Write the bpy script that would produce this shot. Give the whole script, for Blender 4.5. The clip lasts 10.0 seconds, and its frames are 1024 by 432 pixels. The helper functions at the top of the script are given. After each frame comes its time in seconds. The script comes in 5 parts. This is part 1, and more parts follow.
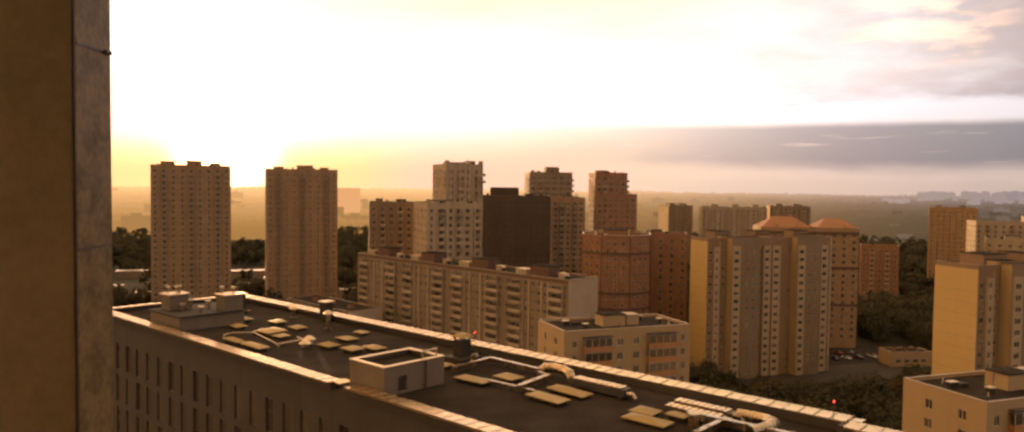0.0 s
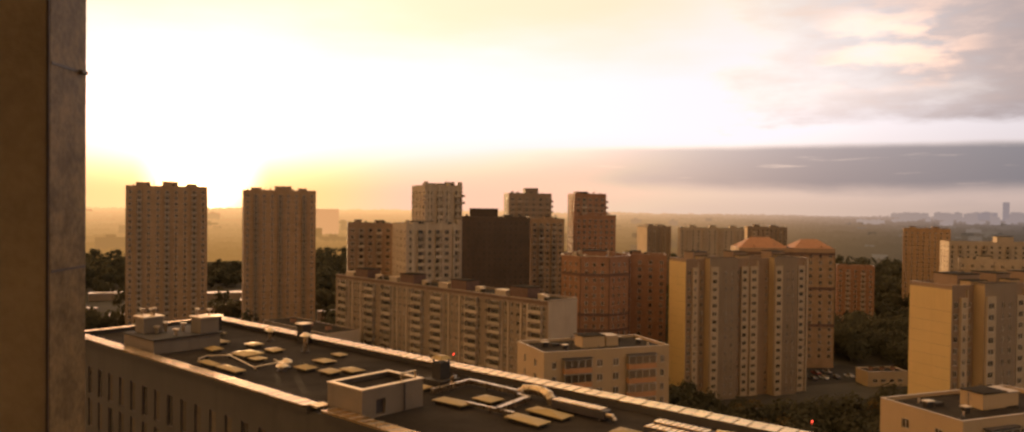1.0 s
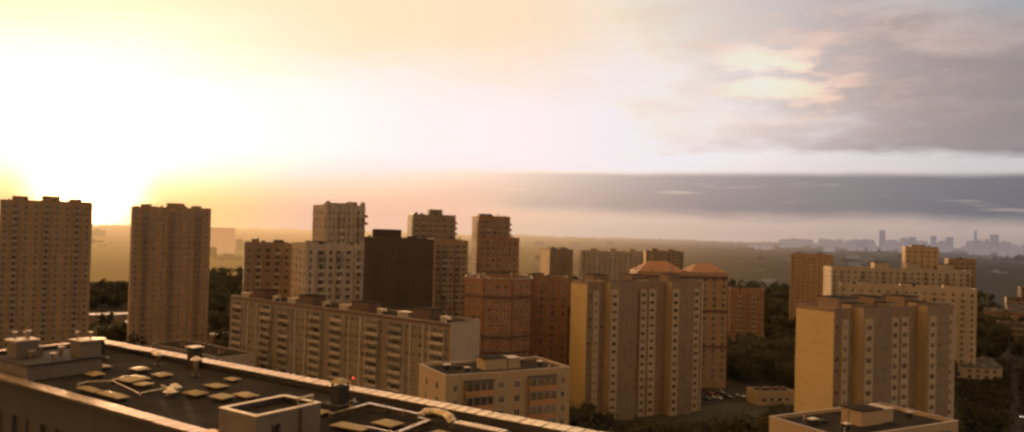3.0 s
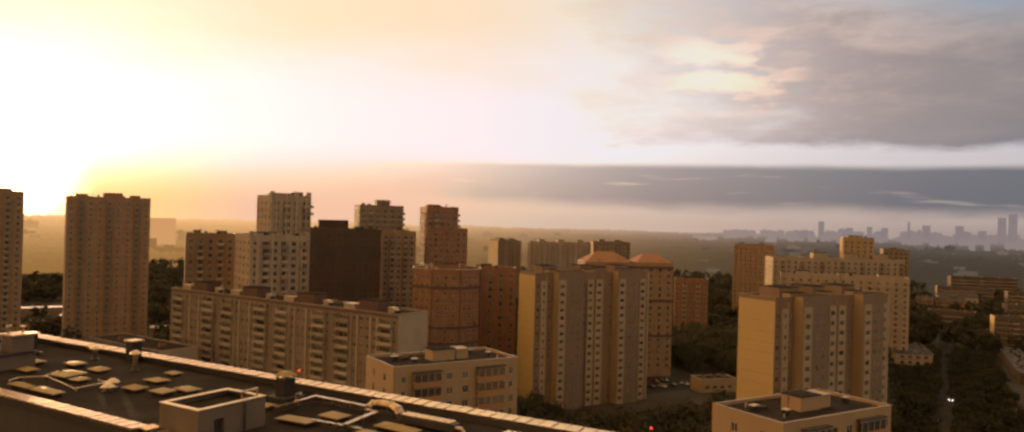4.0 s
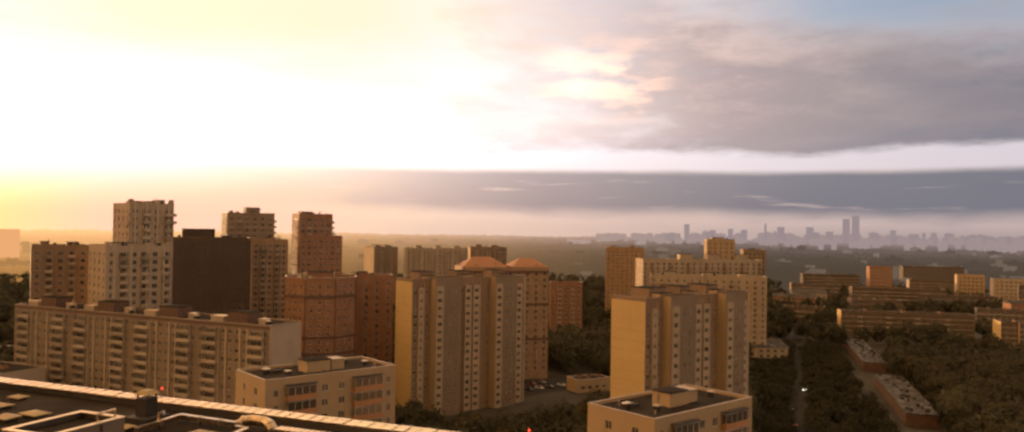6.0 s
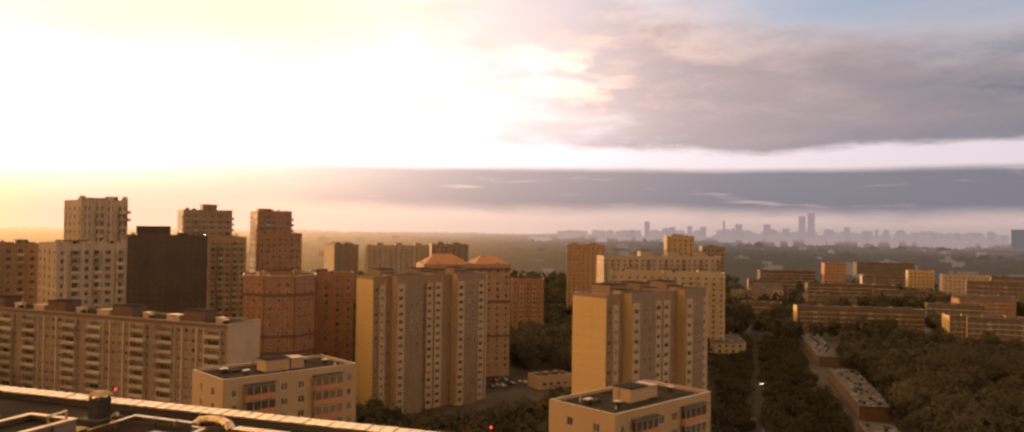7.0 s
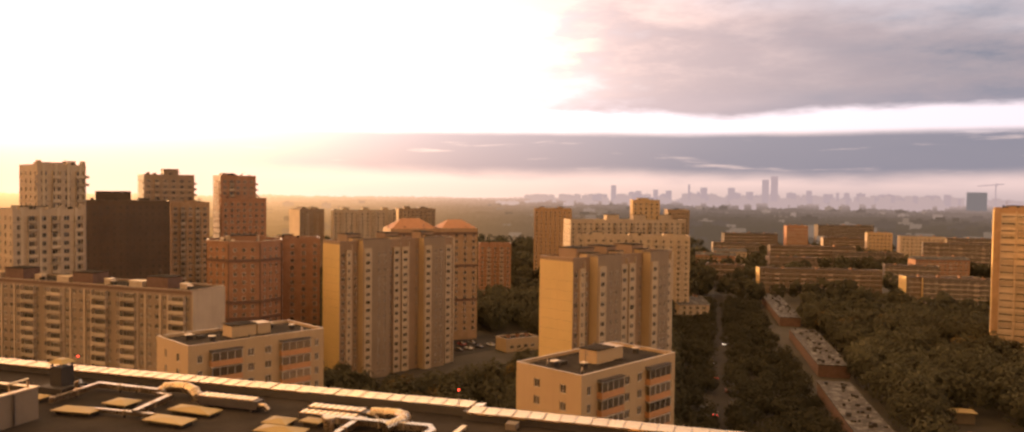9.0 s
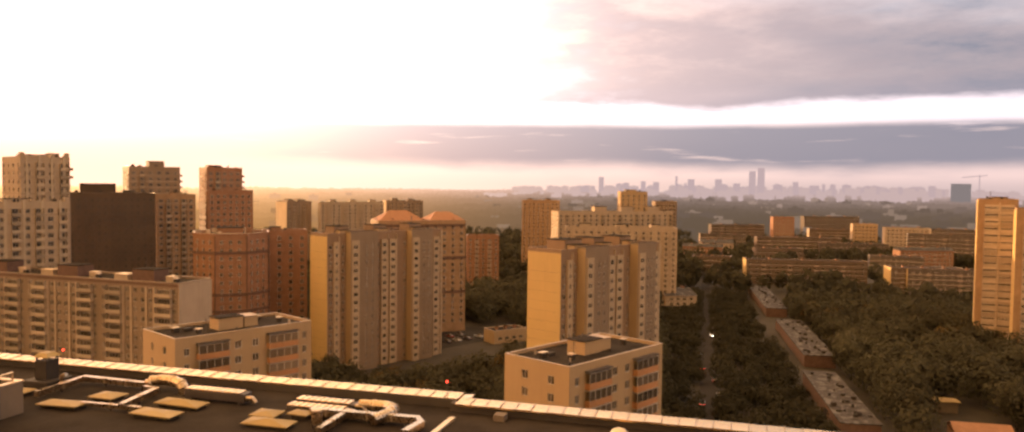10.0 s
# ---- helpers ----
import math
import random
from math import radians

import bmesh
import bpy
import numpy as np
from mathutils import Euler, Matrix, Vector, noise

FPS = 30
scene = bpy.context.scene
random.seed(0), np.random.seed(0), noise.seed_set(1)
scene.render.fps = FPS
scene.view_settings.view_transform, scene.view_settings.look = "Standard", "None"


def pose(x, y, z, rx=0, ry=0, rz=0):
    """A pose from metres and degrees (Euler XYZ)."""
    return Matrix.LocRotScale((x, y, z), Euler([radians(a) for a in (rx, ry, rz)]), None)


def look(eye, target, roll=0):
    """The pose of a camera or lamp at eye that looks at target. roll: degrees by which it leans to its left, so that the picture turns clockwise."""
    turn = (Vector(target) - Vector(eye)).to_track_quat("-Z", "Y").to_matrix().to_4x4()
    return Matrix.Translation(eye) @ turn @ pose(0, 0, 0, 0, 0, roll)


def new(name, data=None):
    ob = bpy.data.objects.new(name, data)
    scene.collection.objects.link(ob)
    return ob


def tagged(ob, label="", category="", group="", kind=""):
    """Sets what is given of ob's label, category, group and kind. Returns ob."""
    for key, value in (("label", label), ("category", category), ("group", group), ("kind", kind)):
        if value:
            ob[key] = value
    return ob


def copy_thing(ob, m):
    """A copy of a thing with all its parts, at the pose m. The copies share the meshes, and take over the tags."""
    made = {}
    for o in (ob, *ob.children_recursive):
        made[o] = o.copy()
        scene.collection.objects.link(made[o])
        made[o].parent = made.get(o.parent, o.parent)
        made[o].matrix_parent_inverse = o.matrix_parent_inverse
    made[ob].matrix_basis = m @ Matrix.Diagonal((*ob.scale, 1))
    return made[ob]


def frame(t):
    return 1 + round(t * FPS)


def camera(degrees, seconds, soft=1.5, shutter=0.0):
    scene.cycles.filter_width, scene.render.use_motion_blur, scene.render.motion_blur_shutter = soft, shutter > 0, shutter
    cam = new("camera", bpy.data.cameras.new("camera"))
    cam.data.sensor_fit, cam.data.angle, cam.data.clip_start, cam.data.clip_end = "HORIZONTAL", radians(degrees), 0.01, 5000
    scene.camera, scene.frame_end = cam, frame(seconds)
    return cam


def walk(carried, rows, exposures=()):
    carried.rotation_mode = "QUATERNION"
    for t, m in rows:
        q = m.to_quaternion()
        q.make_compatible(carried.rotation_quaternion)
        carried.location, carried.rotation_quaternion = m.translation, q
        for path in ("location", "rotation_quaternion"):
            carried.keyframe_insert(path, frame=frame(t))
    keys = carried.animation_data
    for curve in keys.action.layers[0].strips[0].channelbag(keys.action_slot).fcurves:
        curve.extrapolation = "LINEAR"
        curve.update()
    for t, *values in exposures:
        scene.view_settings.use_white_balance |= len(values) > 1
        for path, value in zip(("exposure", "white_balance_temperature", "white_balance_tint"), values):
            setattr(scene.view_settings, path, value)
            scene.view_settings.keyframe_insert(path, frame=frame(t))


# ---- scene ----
# ---- camera and its walk ----
EYE = Vector((0.0, 0.0, 70.0))
cam = camera(65.3, 10.0, soft=2.1)
TURNS = [  # seconds, yaw to the left, pitch up, lean to the left
    (0.0, -1.061, -2.451, 0.684), (0.5, -1.894, -1.696, 0.594), (1.0, -2.527, -0.925, 0.693), (1.5, -3.520, -0.199, 0.803),
    (2.0, -5.239, 0.399, 1.278), (2.5, -7.348, 0.822, 1.498), (2.7, -8.160, 0.880, 1.509), (3.8, -12.370, 0.240, 1.571), (4.0, -13.082, 0.218, 1.582), (4.5, -15.785, 0.453, 1.490),
    (5.0, -18.431, 0.803, 1.190), (5.5, -20.421, 0.906, 0.910), (5.7, -21.030, 0.874, 0.903), (6.8, -24.120, 0.715, 0.868), (7.0, -24.641, 0.664, 0.861), (7.5, -25.498, 0.060, 0.423),
    (8.0, -25.904, -0.674, 0.405), (8.5, -26.395, -1.319, 0.676), (9.0, -27.033, -1.881, 0.714), (9.5, -27.608, -2.172, 0.783),
    (10.0, -27.909, -2.456, 0.655)]


def heading(yaw, pitch):
    a, b = radians(yaw), radians(pitch)
    return Vector((-math.sin(a) * math.cos(b), math.cos(a) * math.cos(b), math.sin(b)))


walk(cam, [(t, look(EYE, EYE + heading(y, p), r)) for t, y, p, r in TURNS],
     exposures=[(0.0, -0.25, 6400, 13), (2.0, -0.56, 6400, 12), (4.0, -0.60, 6400, 10), (4.5, -0.54, 6400, 11), (5.5, -0.34, 6450, 14), (7.5, 0.0, 6650, 20), (10.0, 0.46, 6800, 21)])

# ---- world and sun ----
SUN_AZ, SUN_EL = -18.6, 1.8
world = bpy.data.worlds.new("dusk_sky")
scene.world = world
world.use_nodes = True
wt = world.node_tree
wt.nodes.clear()


def wire(tree, value, socket):
    if isinstance(value, bpy.types.NodeSocket):
        tree.links.new(value, socket)
    elif isinstance(value, (tuple, list)) and len(value) == 3 and socket.type == "RGBA":
        socket.default_value = (*value, 1)
    else:
        socket.default_value = value


def calc(tree, op, a, b=0.0, c=0.0):
    n = tree.nodes.new("ShaderNodeMath")
    n.operation = op
    for value, socket in zip((a, b, c), n.inputs):
        wire(tree, value, socket)
    return n.outputs[0]


def ease(tree, value, lo, hi):
    n = tree.nodes.new("ShaderNodeMapRange")
    n.interpolation_type = "SMOOTHSTEP"
    for key, v in (("Value", value), ("From Min", lo), ("From Max", hi)):
        wire(tree, v, n.inputs[key])
    return n.outputs[0]


def blend(tree, fac, a, b, kind="MIX"):
    n = tree.nodes.new("ShaderNodeMix")
    n.data_type, n.blend_type, n.clamp_factor = "RGBA", kind, True
    wire(tree, fac, n.inputs[0])
    wire(tree, a, n.inputs[6])
    wire(tree, b, n.inputs[7])
    return n.outputs[2]


def vec(tree, x, y, z):
    n = tree.nodes.new("ShaderNodeCombineXYZ")
    for v, s in zip((x, y, z), n.inputs):
        wire(tree, v, s)
    return n.outputs[0]


def cloudy(tree, vector, scale, detail=6.0, rough=0.55):
    n = tree.nodes.new("ShaderNodeTexNoise")
    tree.links.new(vector, n.inputs["Vector"])
    n.inputs["Scale"].default_value, n.inputs["Detail"].default_value, n.inputs["Roughness"].default_value = scale, detail, rough
    return n.outputs[0]


def make_sky():
    co = wt.nodes.new("ShaderNodeTexCoord").outputs["Generated"]
    sep = wt.nodes.new("ShaderNodeSeparateXYZ")
    wt.links.new(co, sep.inputs[0])
    x, y, z = sep.outputs
    m = lambda op, a, b=0.0, c=0.0: calc(wt, op, a, b, c)
    el = m("MULTIPLY", m("ARCSINE", z), 57.2958)
    az = m("MULTIPLY", m("ARCTAN2", x, y), 57.2958)
    s = heading(-SUN_AZ, SUN_EL)
    dot = m("ADD", m("ADD", m("MULTIPLY", x, s.x), m("MULTIPLY", y, s.y)), m("MULTIPLY", z, s.z))
    ang = m("MULTIPLY", m("ARCCOSINE", m("MINIMUM", dot, 0.99999)), 57.2958)
    sky = wt.nodes.new("ShaderNodeTexSky")
    sky.sky_type, sky.sun_disc = "NISHITA", False
    sky.sun_elevation, sky.sun_rotation = radians(SUN_EL), radians(SUN_AZ)
    sky.dust_density = 3.0
    base = blend(wt, ease(wt, el, -1.0, 16.0), (0.70, 0.56, 0.52), (0.46, 0.48, 0.54))
    base = blend(wt, ease(wt, el, 16.0, 38.0), base, (1.60, 1.0, 0.53))
    aside = m("ADD", ease(wt, az, 66.0, 110.0), m("SUBTRACT", 1.0, ease(wt, az, -120.0, -70.0)))
    base = blend(wt, aside, base, (0.86, 0.575, 0.33))
    gold = m("MULTIPLY", m("SUBTRACT", 1.0, ease(wt, az, -58.0, -26.0)), ease(wt, az, -105.0, -68.0))
    base = blend(wt, m("MULTIPLY", gold, m("SUBTRACT", 1.0, ease(wt, el, 18.0, 45.0))), base, (4.2, 2.2, 0.78))
    base = blend(wt, 1.0, base, blend(wt, 1.0, sky.outputs[0], (0.08, 0.08, 0.08), "MULTIPLY"), "ADD")
    # broken cloud: stretched along the horizon
    streak = vec(wt, m("MULTIPLY", az, 0.05), m("MULTIPLY", el, 0.22), 3.1)
    puff = vec(wt, m("MULTIPLY", az, 0.046), m("MULTIPLY", el, 0.16), 7.7)
    n1 = m("SUBTRACT", cloudy(wt, streak, 1.6, 7.0), 0.5)
    n2 = m("SUBTRACT", cloudy(wt, puff, 1.5, 9.0, 0.56), 0.5)
    n3 = m("SUBTRACT", cloudy(wt, puff, 5.5, 6.0, 0.6), 0.5)
    thin = m("MULTIPLY", ease(wt, n1, 0.0, 0.22), 0.55)
    col = blend(wt, thin, base, (0.52, 0.44, 0.44))
    # low bank of cloud over the horizon
    e1 = m("ADD", el, m("MULTIPLY", n1, 1.4))
    # bright clear strip between the low bank and the large cloud
    strip = m("MULTIPLY", ease(wt, m("ADD", el, m("MULTIPLY", n1, 0.6)), 3.6, 4.4), m("SUBTRACT", 1.0, ease(wt, el, 5.6, 7.5)))
    col = blend(wt, m("MULTIPLY", strip, m("MULTIPLY", ease(wt, az, 6.0, 22.0), 0.85)), col, (0.80, 0.75, 0.80))
    bank = m("MULTIPLY", ease(wt, e1, 0.5, 1.9), m("SUBTRACT", 1.0, ease(wt, m("ADD", el, m("MULTIPLY", n2, 0.7)), 3.75, 4.3)))
    wisp = vec(wt, m("MULTIPLY", az, 0.075), m("MULTIPLY", el, 0.95), 5.3)
    n4 = m("SUBTRACT", cloudy(wt, wisp, 1.5, 7.0, 0.6), 0.5)
    gaps = m("SUBTRACT", 1.0, m("MULTIPLY", ease(wt, n4, 0.08, 0.22), 0.62))
    bank = m("MULTIPLY", m("MULTIPLY", bank, gaps), ease(wt, az, -8.0, 26.0))
    col = blend(wt, m("MULTIPLY", bank, 0.92), col, blend(wt, ease(wt, az, 16.0, 44.0), (0.36, 0.305, 0.325), (0.178, 0.198, 0.245)))
    # the large broken cloud above it
    edge = m("ADD", az, m("ADD", m("MULTIPLY", n2, 40.0), m("MULTIPLY", n3, 20.0)))
    base_line = m("ADD", m("ADD", el, m("MULTIPLY", n2, 2.6)), m("ADD", m("MULTIPLY", n1, 1.0), m("MULTIPLY", n3, 0.7)))
    big = m("MULTIPLY", ease(wt, base_line, 5.0, 5.7), ease(wt, edge, 15.0, 33.0))
    hole = ease(wt, m("ADD", m("ADD", el, m("MULTIPLY", az, 0.14)), m("MULTIPLY", n2, 9.0)), 17.5, 22.5)
    big = m("MULTIPLY", big, m("SUBTRACT", 1.0, m("MULTIPLY", hole, 0.9)))
    shade = blend(wt, ease(wt, m("ADD", m("MULTIPLY", n3, 0.6), n2), -0.18, 0.2), (0.50, 0.385, 0.36), (0.98, 0.72, 0.60))
    shade = blend(wt, m("SUBTRACT", 1.0, ease(wt, m("ADD", el, m("MULTIPLY", n1, 2.0)), 5.3, 7.6)), shade, (0.42, 0.335, 0.33))
    shade = blend(wt, m("MULTIPLY", ease(wt, az, 30.0, 58.0), m("ADD", 0.85, m("MULTIPLY", n3, 0.9))), shade, (0.150, 0.178, 0.230))
    shade = blend(wt, m("MULTIPLY", m("SUBTRACT", 1.0, ease(wt, az, 20.0, 37.0)), 0.6), shade, (1.0, 0.80, 0.72))
    col = blend(wt, m("MULTIPLY", big, 0.9), col, shade)
    # sunlit heads of cloud along its edge
    n5 = m("SUBTRACT", cloudy(wt, puff, 3.4, 5.0, 0.5), 0.5)
    heads = m("MULTIPLY", ease(wt, m("ADD", n5, m("MULTIPLY", n3, 0.35)), -0.03, 0.12), m("MULTIPLY", ease(wt, az, 22.0, 26.0), m("SUBTRACT", 1.0, ease(wt, az, 30.0, 34.0))))
    heads = m("MULTIPLY", heads, m("MULTIPLY", ease(wt, el, 7.0, 9.0), m("SUBTRACT", 1.0, ease(wt, el, 11.0, 14.0))))
    col = blend(wt, m("MULTIPLY", heads, 0.8), col, (1.65, 1.04, 0.72))
    # clear blue high on the other side
    clear_sky = m("MULTIPLY", ease(wt, m("ADD", el, m("MULTIPLY", n2, 6.0)), 12.5, 15.5), m("MULTIPLY", ease(wt, m("ADD", az, m("MULTIPLY", n3, 6.0)), 36.0, 46.0), m("SUBTRACT", 1.0, ease(wt, el, 20.0, 34.0))))
    col = blend(wt, m("MULTIPLY", clear_sky, 0.85), col, (0.30, 0.42, 0.54))
    # haze along the horizon
    col = blend(wt, m("MULTIPLY", m("SUBTRACT", 1.0, ease(wt, m("ABSOLUTE", m("ADD", el, 0.6)), 0.1, 1.9)), 0.6), col, blend(wt, ease(wt, az, 22.0, 52.0), (0.56, 0.43, 0.38), (0.29, 0.258, 0.27)))
    # light of the low sun spread by the air
    glow_a = m("MULTIPLY", m("EXPONENT", m("MULTIPLY", ang, -1.0 / 3.8)), 12.0)
    far_x = m("MULTIPLY", m("SUBTRACT", az, SUN_AZ), 0.60)
    far_y = m("MULTIPLY", el, 0.85)
    wide = m("DIVIDE", m("SQRT", m("ADD", m("MULTIPLY", far_x, far_x), m("MULTIPLY", far_y, far_y))), 23.0)
    glow_b = m("MULTIPLY", m("EXPONENT", m("MULTIPLY", m("MULTIPLY", wide, wide), -1.0)), m("ADD", 1.0, m("MULTIPLY", ease(wt, el, 0.0, 7.0), 1.5)))
    glow_b = m("MULTIPLY", glow_b, m("SUBTRACT", 1.0, m("MULTIPLY", m("MAXIMUM", bank, m("MULTIPLY", big, 1.1)), 0.55)))
    lit_a = blend(wt, 1.0, (1.0, 0.56, 0.22), vec(wt, glow_a, glow_a, glow_a), "MULTIPLY")
    tone = blend(wt, ease(wt, el, 0.0, 6.5), (1.0, 0.62, 0.28), (1.0, 0.88, 0.80))
    lit_b = blend(wt, 1.0, tone, vec(wt, glow_b, glow_b, glow_b), "MULTIPLY")
    col = blend(wt, 1.0, col, lit_b, "ADD")
    col = blend(wt, 1.0, col, blend(wt, ease(wt, m("ADD", az, m("MULTIPLY", el, 3.0)), -40.0, 10.0), (3.2, 1.68, 1.25), blend(wt, ease(wt, az, -10.0, 26.0), (1.8, 1.40, 1.33), (1.32, 1.24, 1.28))), "DARKEN")
    # thin warm cloud high on the sun's side
    high = m("MULTIPLY", ease(wt, m("ADD", el, m("MULTIPLY", n1, 5.0)), 7.5, 14.5), m("SUBTRACT", 1.0, ease(wt, az, 8.0, 30.0)))
    col = blend(wt, m("MULTIPLY", high, 0.9), col, blend(wt, 1.0, col, (0.98, 0.86, 0.57), "MULTIPLY"))
    col = blend(wt, 1.0, col, lit_a, "ADD")
    # thick air low over the horizon lets little blue through towards the sun
    thick = m("MULTIPLY", m("SUBTRACT", 1.0, ease(wt, el, 0.3, 5.5)), m("MULTIPLY", m("SUBTRACT", 1.0, ease(wt, az, 2.0, 24.0)), ease(wt, ang, 1.2, 4.5)))
    col = blend(wt, m("MULTIPLY", thick, 0.95), col, blend(wt, 1.0, col, blend(wt, ease(wt, az, -12.0, -4.0), (1.7, 0.98, 0.38), (1.4, 0.83, 0.56)), "DARKEN"))
    bg = wt.nodes.new("ShaderNodeBackground")
    wt.links.new(col, bg.inputs[0])
    bg.inputs[1].default_value = 1.0
    wt.links.new(bg.outputs[0], wt.nodes.new("ShaderNodeOutputWorld").inputs[0])


make_sky()
sun = new("sun", bpy.data.lights.new("sun", "SUN"))
sun.data.energy, sun.data.angle, sun.data.color = 4.0, radians(0.6), (1.0, 0.62, 0.28)
sun.matrix_world = look((0, 0, 300), Vector((0, 0, 300)) - heading(-SUN_AZ, SUN_EL))

# ---- materials ----


def surface(name, colour, rough=0.8, metal=0.0, vary=0.18, scale=0.6, fine=9.0, bump=0.15, each=0.0, gloss=0.4, streaks=0.0):
    """A worn surface: stains and grain at two scales, its colour a little different on each object."""
    mt = bpy.data.materials.new(name)
    mt.use_nodes = True
    t = mt.node_tree
    b = t.nodes["Principled BSDF"]
    co = t.nodes.new("ShaderNodeTexCoord").outputs["Object"]
    big, small = cloudy(t, co, scale, 4.0), cloudy(t, co, fine, 3.0)
    f = calc(t, "ADD", calc(t, "MULTIPLY", big, 0.65), calc(t, "MULTIPLY", small, 0.35))
    lo, hi = [c * (1 - vary) for c in colour], [min(1, c * (1 + vary)) for c in colour]
    col = blend(t, ease(t, f, 0.3, 0.7), tuple(lo), tuple(hi))
    if streaks:
        sp = t.nodes.new("ShaderNodeSeparateXYZ")
        t.links.new(co, sp.inputs[0])
        runs = cloudy(t, vec(t, calc(t, "MULTIPLY", sp.outputs[0], 1.3), calc(t, "MULTIPLY", sp.outputs[1], 1.3), calc(t, "MULTIPLY", sp.outputs[2], 0.06)), 1.0, 5.0)
        col = blend(t, calc(t, "MULTIPLY", ease(t, runs, 0.5, 0.72), streaks), col, tuple(c * 0.45 for c in colour))
    if each:
        rnd = t.nodes.new("ShaderNodeObjectInfo").outputs["Random"]
        hsv = t.nodes.new("ShaderNodeHueSaturation")
        t.links.new(calc(t, "ADD", 1.0 - each, calc(t, "MULTIPLY", rnd, 2 * each)), hsv.inputs["Value"])
        t.links.new(col, hsv.inputs["Color"])
        col = hsv.outputs[0]
    t.links.new(col, b.inputs["Base Color"])
    t.links.new(calc(t, "ADD", rough - 0.08, calc(t, "MULTIPLY", small, 0.16)), b.inputs["Roughness"])
    b.inputs["Metallic"].default_value = metal
    b.inputs["Specular IOR Level"].default_value = gloss
    if bump:
        bp = t.nodes.new("ShaderNodeBump")
        bp.inputs["Strength"].default_value, bp.inputs["Distance"].default_value = bump, 0.05
        t.links.new(small, bp.inputs["Height"])
        t.links.new(bp.outputs[0], b.inputs["Normal"])
    return mt


def lamp_stuff(name, colour, power):
    mt = bpy.data.materials.new(name)
    mt.use_nodes = True
    b = mt.node_tree.nodes["Principled BSDF"]
    b.inputs["Base Color"].default_value = b.inputs["Emission Color"].default_value = (*colour, 1)
    b.inputs["Emission Strength"].default_value = power
    return mt


def glass_stuff(name, colour, each):
    return surface(name, colour, 0.16, 0.0, 0.3, 0.35, 2.0, 0.0, each, 0.9)


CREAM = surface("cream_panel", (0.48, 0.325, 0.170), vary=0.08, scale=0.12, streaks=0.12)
# cream end panels; the sun's gold on them is put into the colour
CREAM_SUN_END = surface("cream_sunlit_end_panel", (0.64, 0.435, 0.175), vary=0.06, scale=0.1, streaks=0.10)
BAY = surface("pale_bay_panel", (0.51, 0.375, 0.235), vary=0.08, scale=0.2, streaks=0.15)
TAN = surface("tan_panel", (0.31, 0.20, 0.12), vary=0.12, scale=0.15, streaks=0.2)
PALE = surface("pale_panel", (0.48, 0.36, 0.24), vary=0.1, scale=0.15, streaks=0.15)
GREY = surface("grey_panel", (0.29, 0.205, 0.13), vary=0.12, scale=0.12, streaks=0.25)
BRICK = surface("red_brick", (0.34, 0.172, 0.092), vary=0.2, scale=0.3, streaks=0.2)
BRICK_PALE = surface("ochre_brick", (0.39, 0.240, 0.125), vary=0.18, scale=0.3, streaks=0.2)
BAND = surface("dark_brick_band", (0.16, 0.09, 0.06), vary=0.2)
DARK = surface("dark_cladding", (0.100, 0.066, 0.040), rough=0.8, vary=0.3, scale=0.09)
ORANGE = surface("orange_balcony_panel", (0.50, 0.24, 0.10), vary=0.1, each=0.08)
ORANGE_ROOF = surface("orange_metal_roof", (0.35, 0.15, 0.06), rough=0.6, vary=0.12)
BITUMEN = surface("roofing_felt", (0.042, 0.033, 0.025), rough=0.95, vary=0.4, scale=0.25, gloss=0.05)
FLASHING = surface("zinc_flashing", (0.72, 0.56, 0.37), rough=0.42, metal=0.75, vary=0.12, scale=0.4, each=0.06, bump=0.015)
TRIM = surface("painted_roof_trim", (0.46, 0.34, 0.23), rough=0.5, metal=0.3, vary=0.15)
COPING = surface("coping_sheet", (0.80, 0.54, 0.27), rough=0.24, metal=0.9, vary=0.1, scale=0.5, each=0.09, bump=0.015)
SEAM = surface("coping_seam", (0.30, 0.24, 0.18), rough=0.55, metal=0.4)
DUCT = surface("galvanised_duct", (0.52, 0.40, 0.27), rough=0.28, metal=1.0, vary=0.15, scale=1.2, each=0.06, bump=0.015)
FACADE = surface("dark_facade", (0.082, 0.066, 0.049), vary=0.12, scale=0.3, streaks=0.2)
SHAFT = surface("shaft_wall", (0.042, 0.032, 0.023), vary=0.2, scale=0.8)
COVER = surface("shaft_cover_sheet", (0.36, 0.25, 0.10), rough=0.55, metal=0.5, vary=0.12, each=0.1, bump=0.015)
RENDER_WALL = surface("rendered_wall", (0.20, 0.152, 0.105), vary=0.1, scale=0.5, streaks=0.2)
PIER = surface("pier_wall", (0.34, 0.275, 0.19), rough=0.42, vary=0.22, scale=3.0, fine=45.0, bump=0.04, streaks=0.25)
# pier's side face: darker copy, its mottled reflections put into the colour
PIER_EDGE = surface("pier_edge_strip", (0.17, 0.12, 0.062), rough=0.5, vary=0.4, scale=20.0, fine=80.0, bump=0.05, gloss=0.2)
PLASTER = surface("white_plaster", (0.54, 0.42, 0.28), vary=0.08, scale=0.2, streaks=0.15)
LOGGIA = surface("balcony_front", (0.44, 0.34, 0.23), vary=0.12, scale=0.5, each=0.28, streaks=0.2)
GLASS = glass_stuff("window_glass", (0.112, 0.084, 0.058), 0.6)
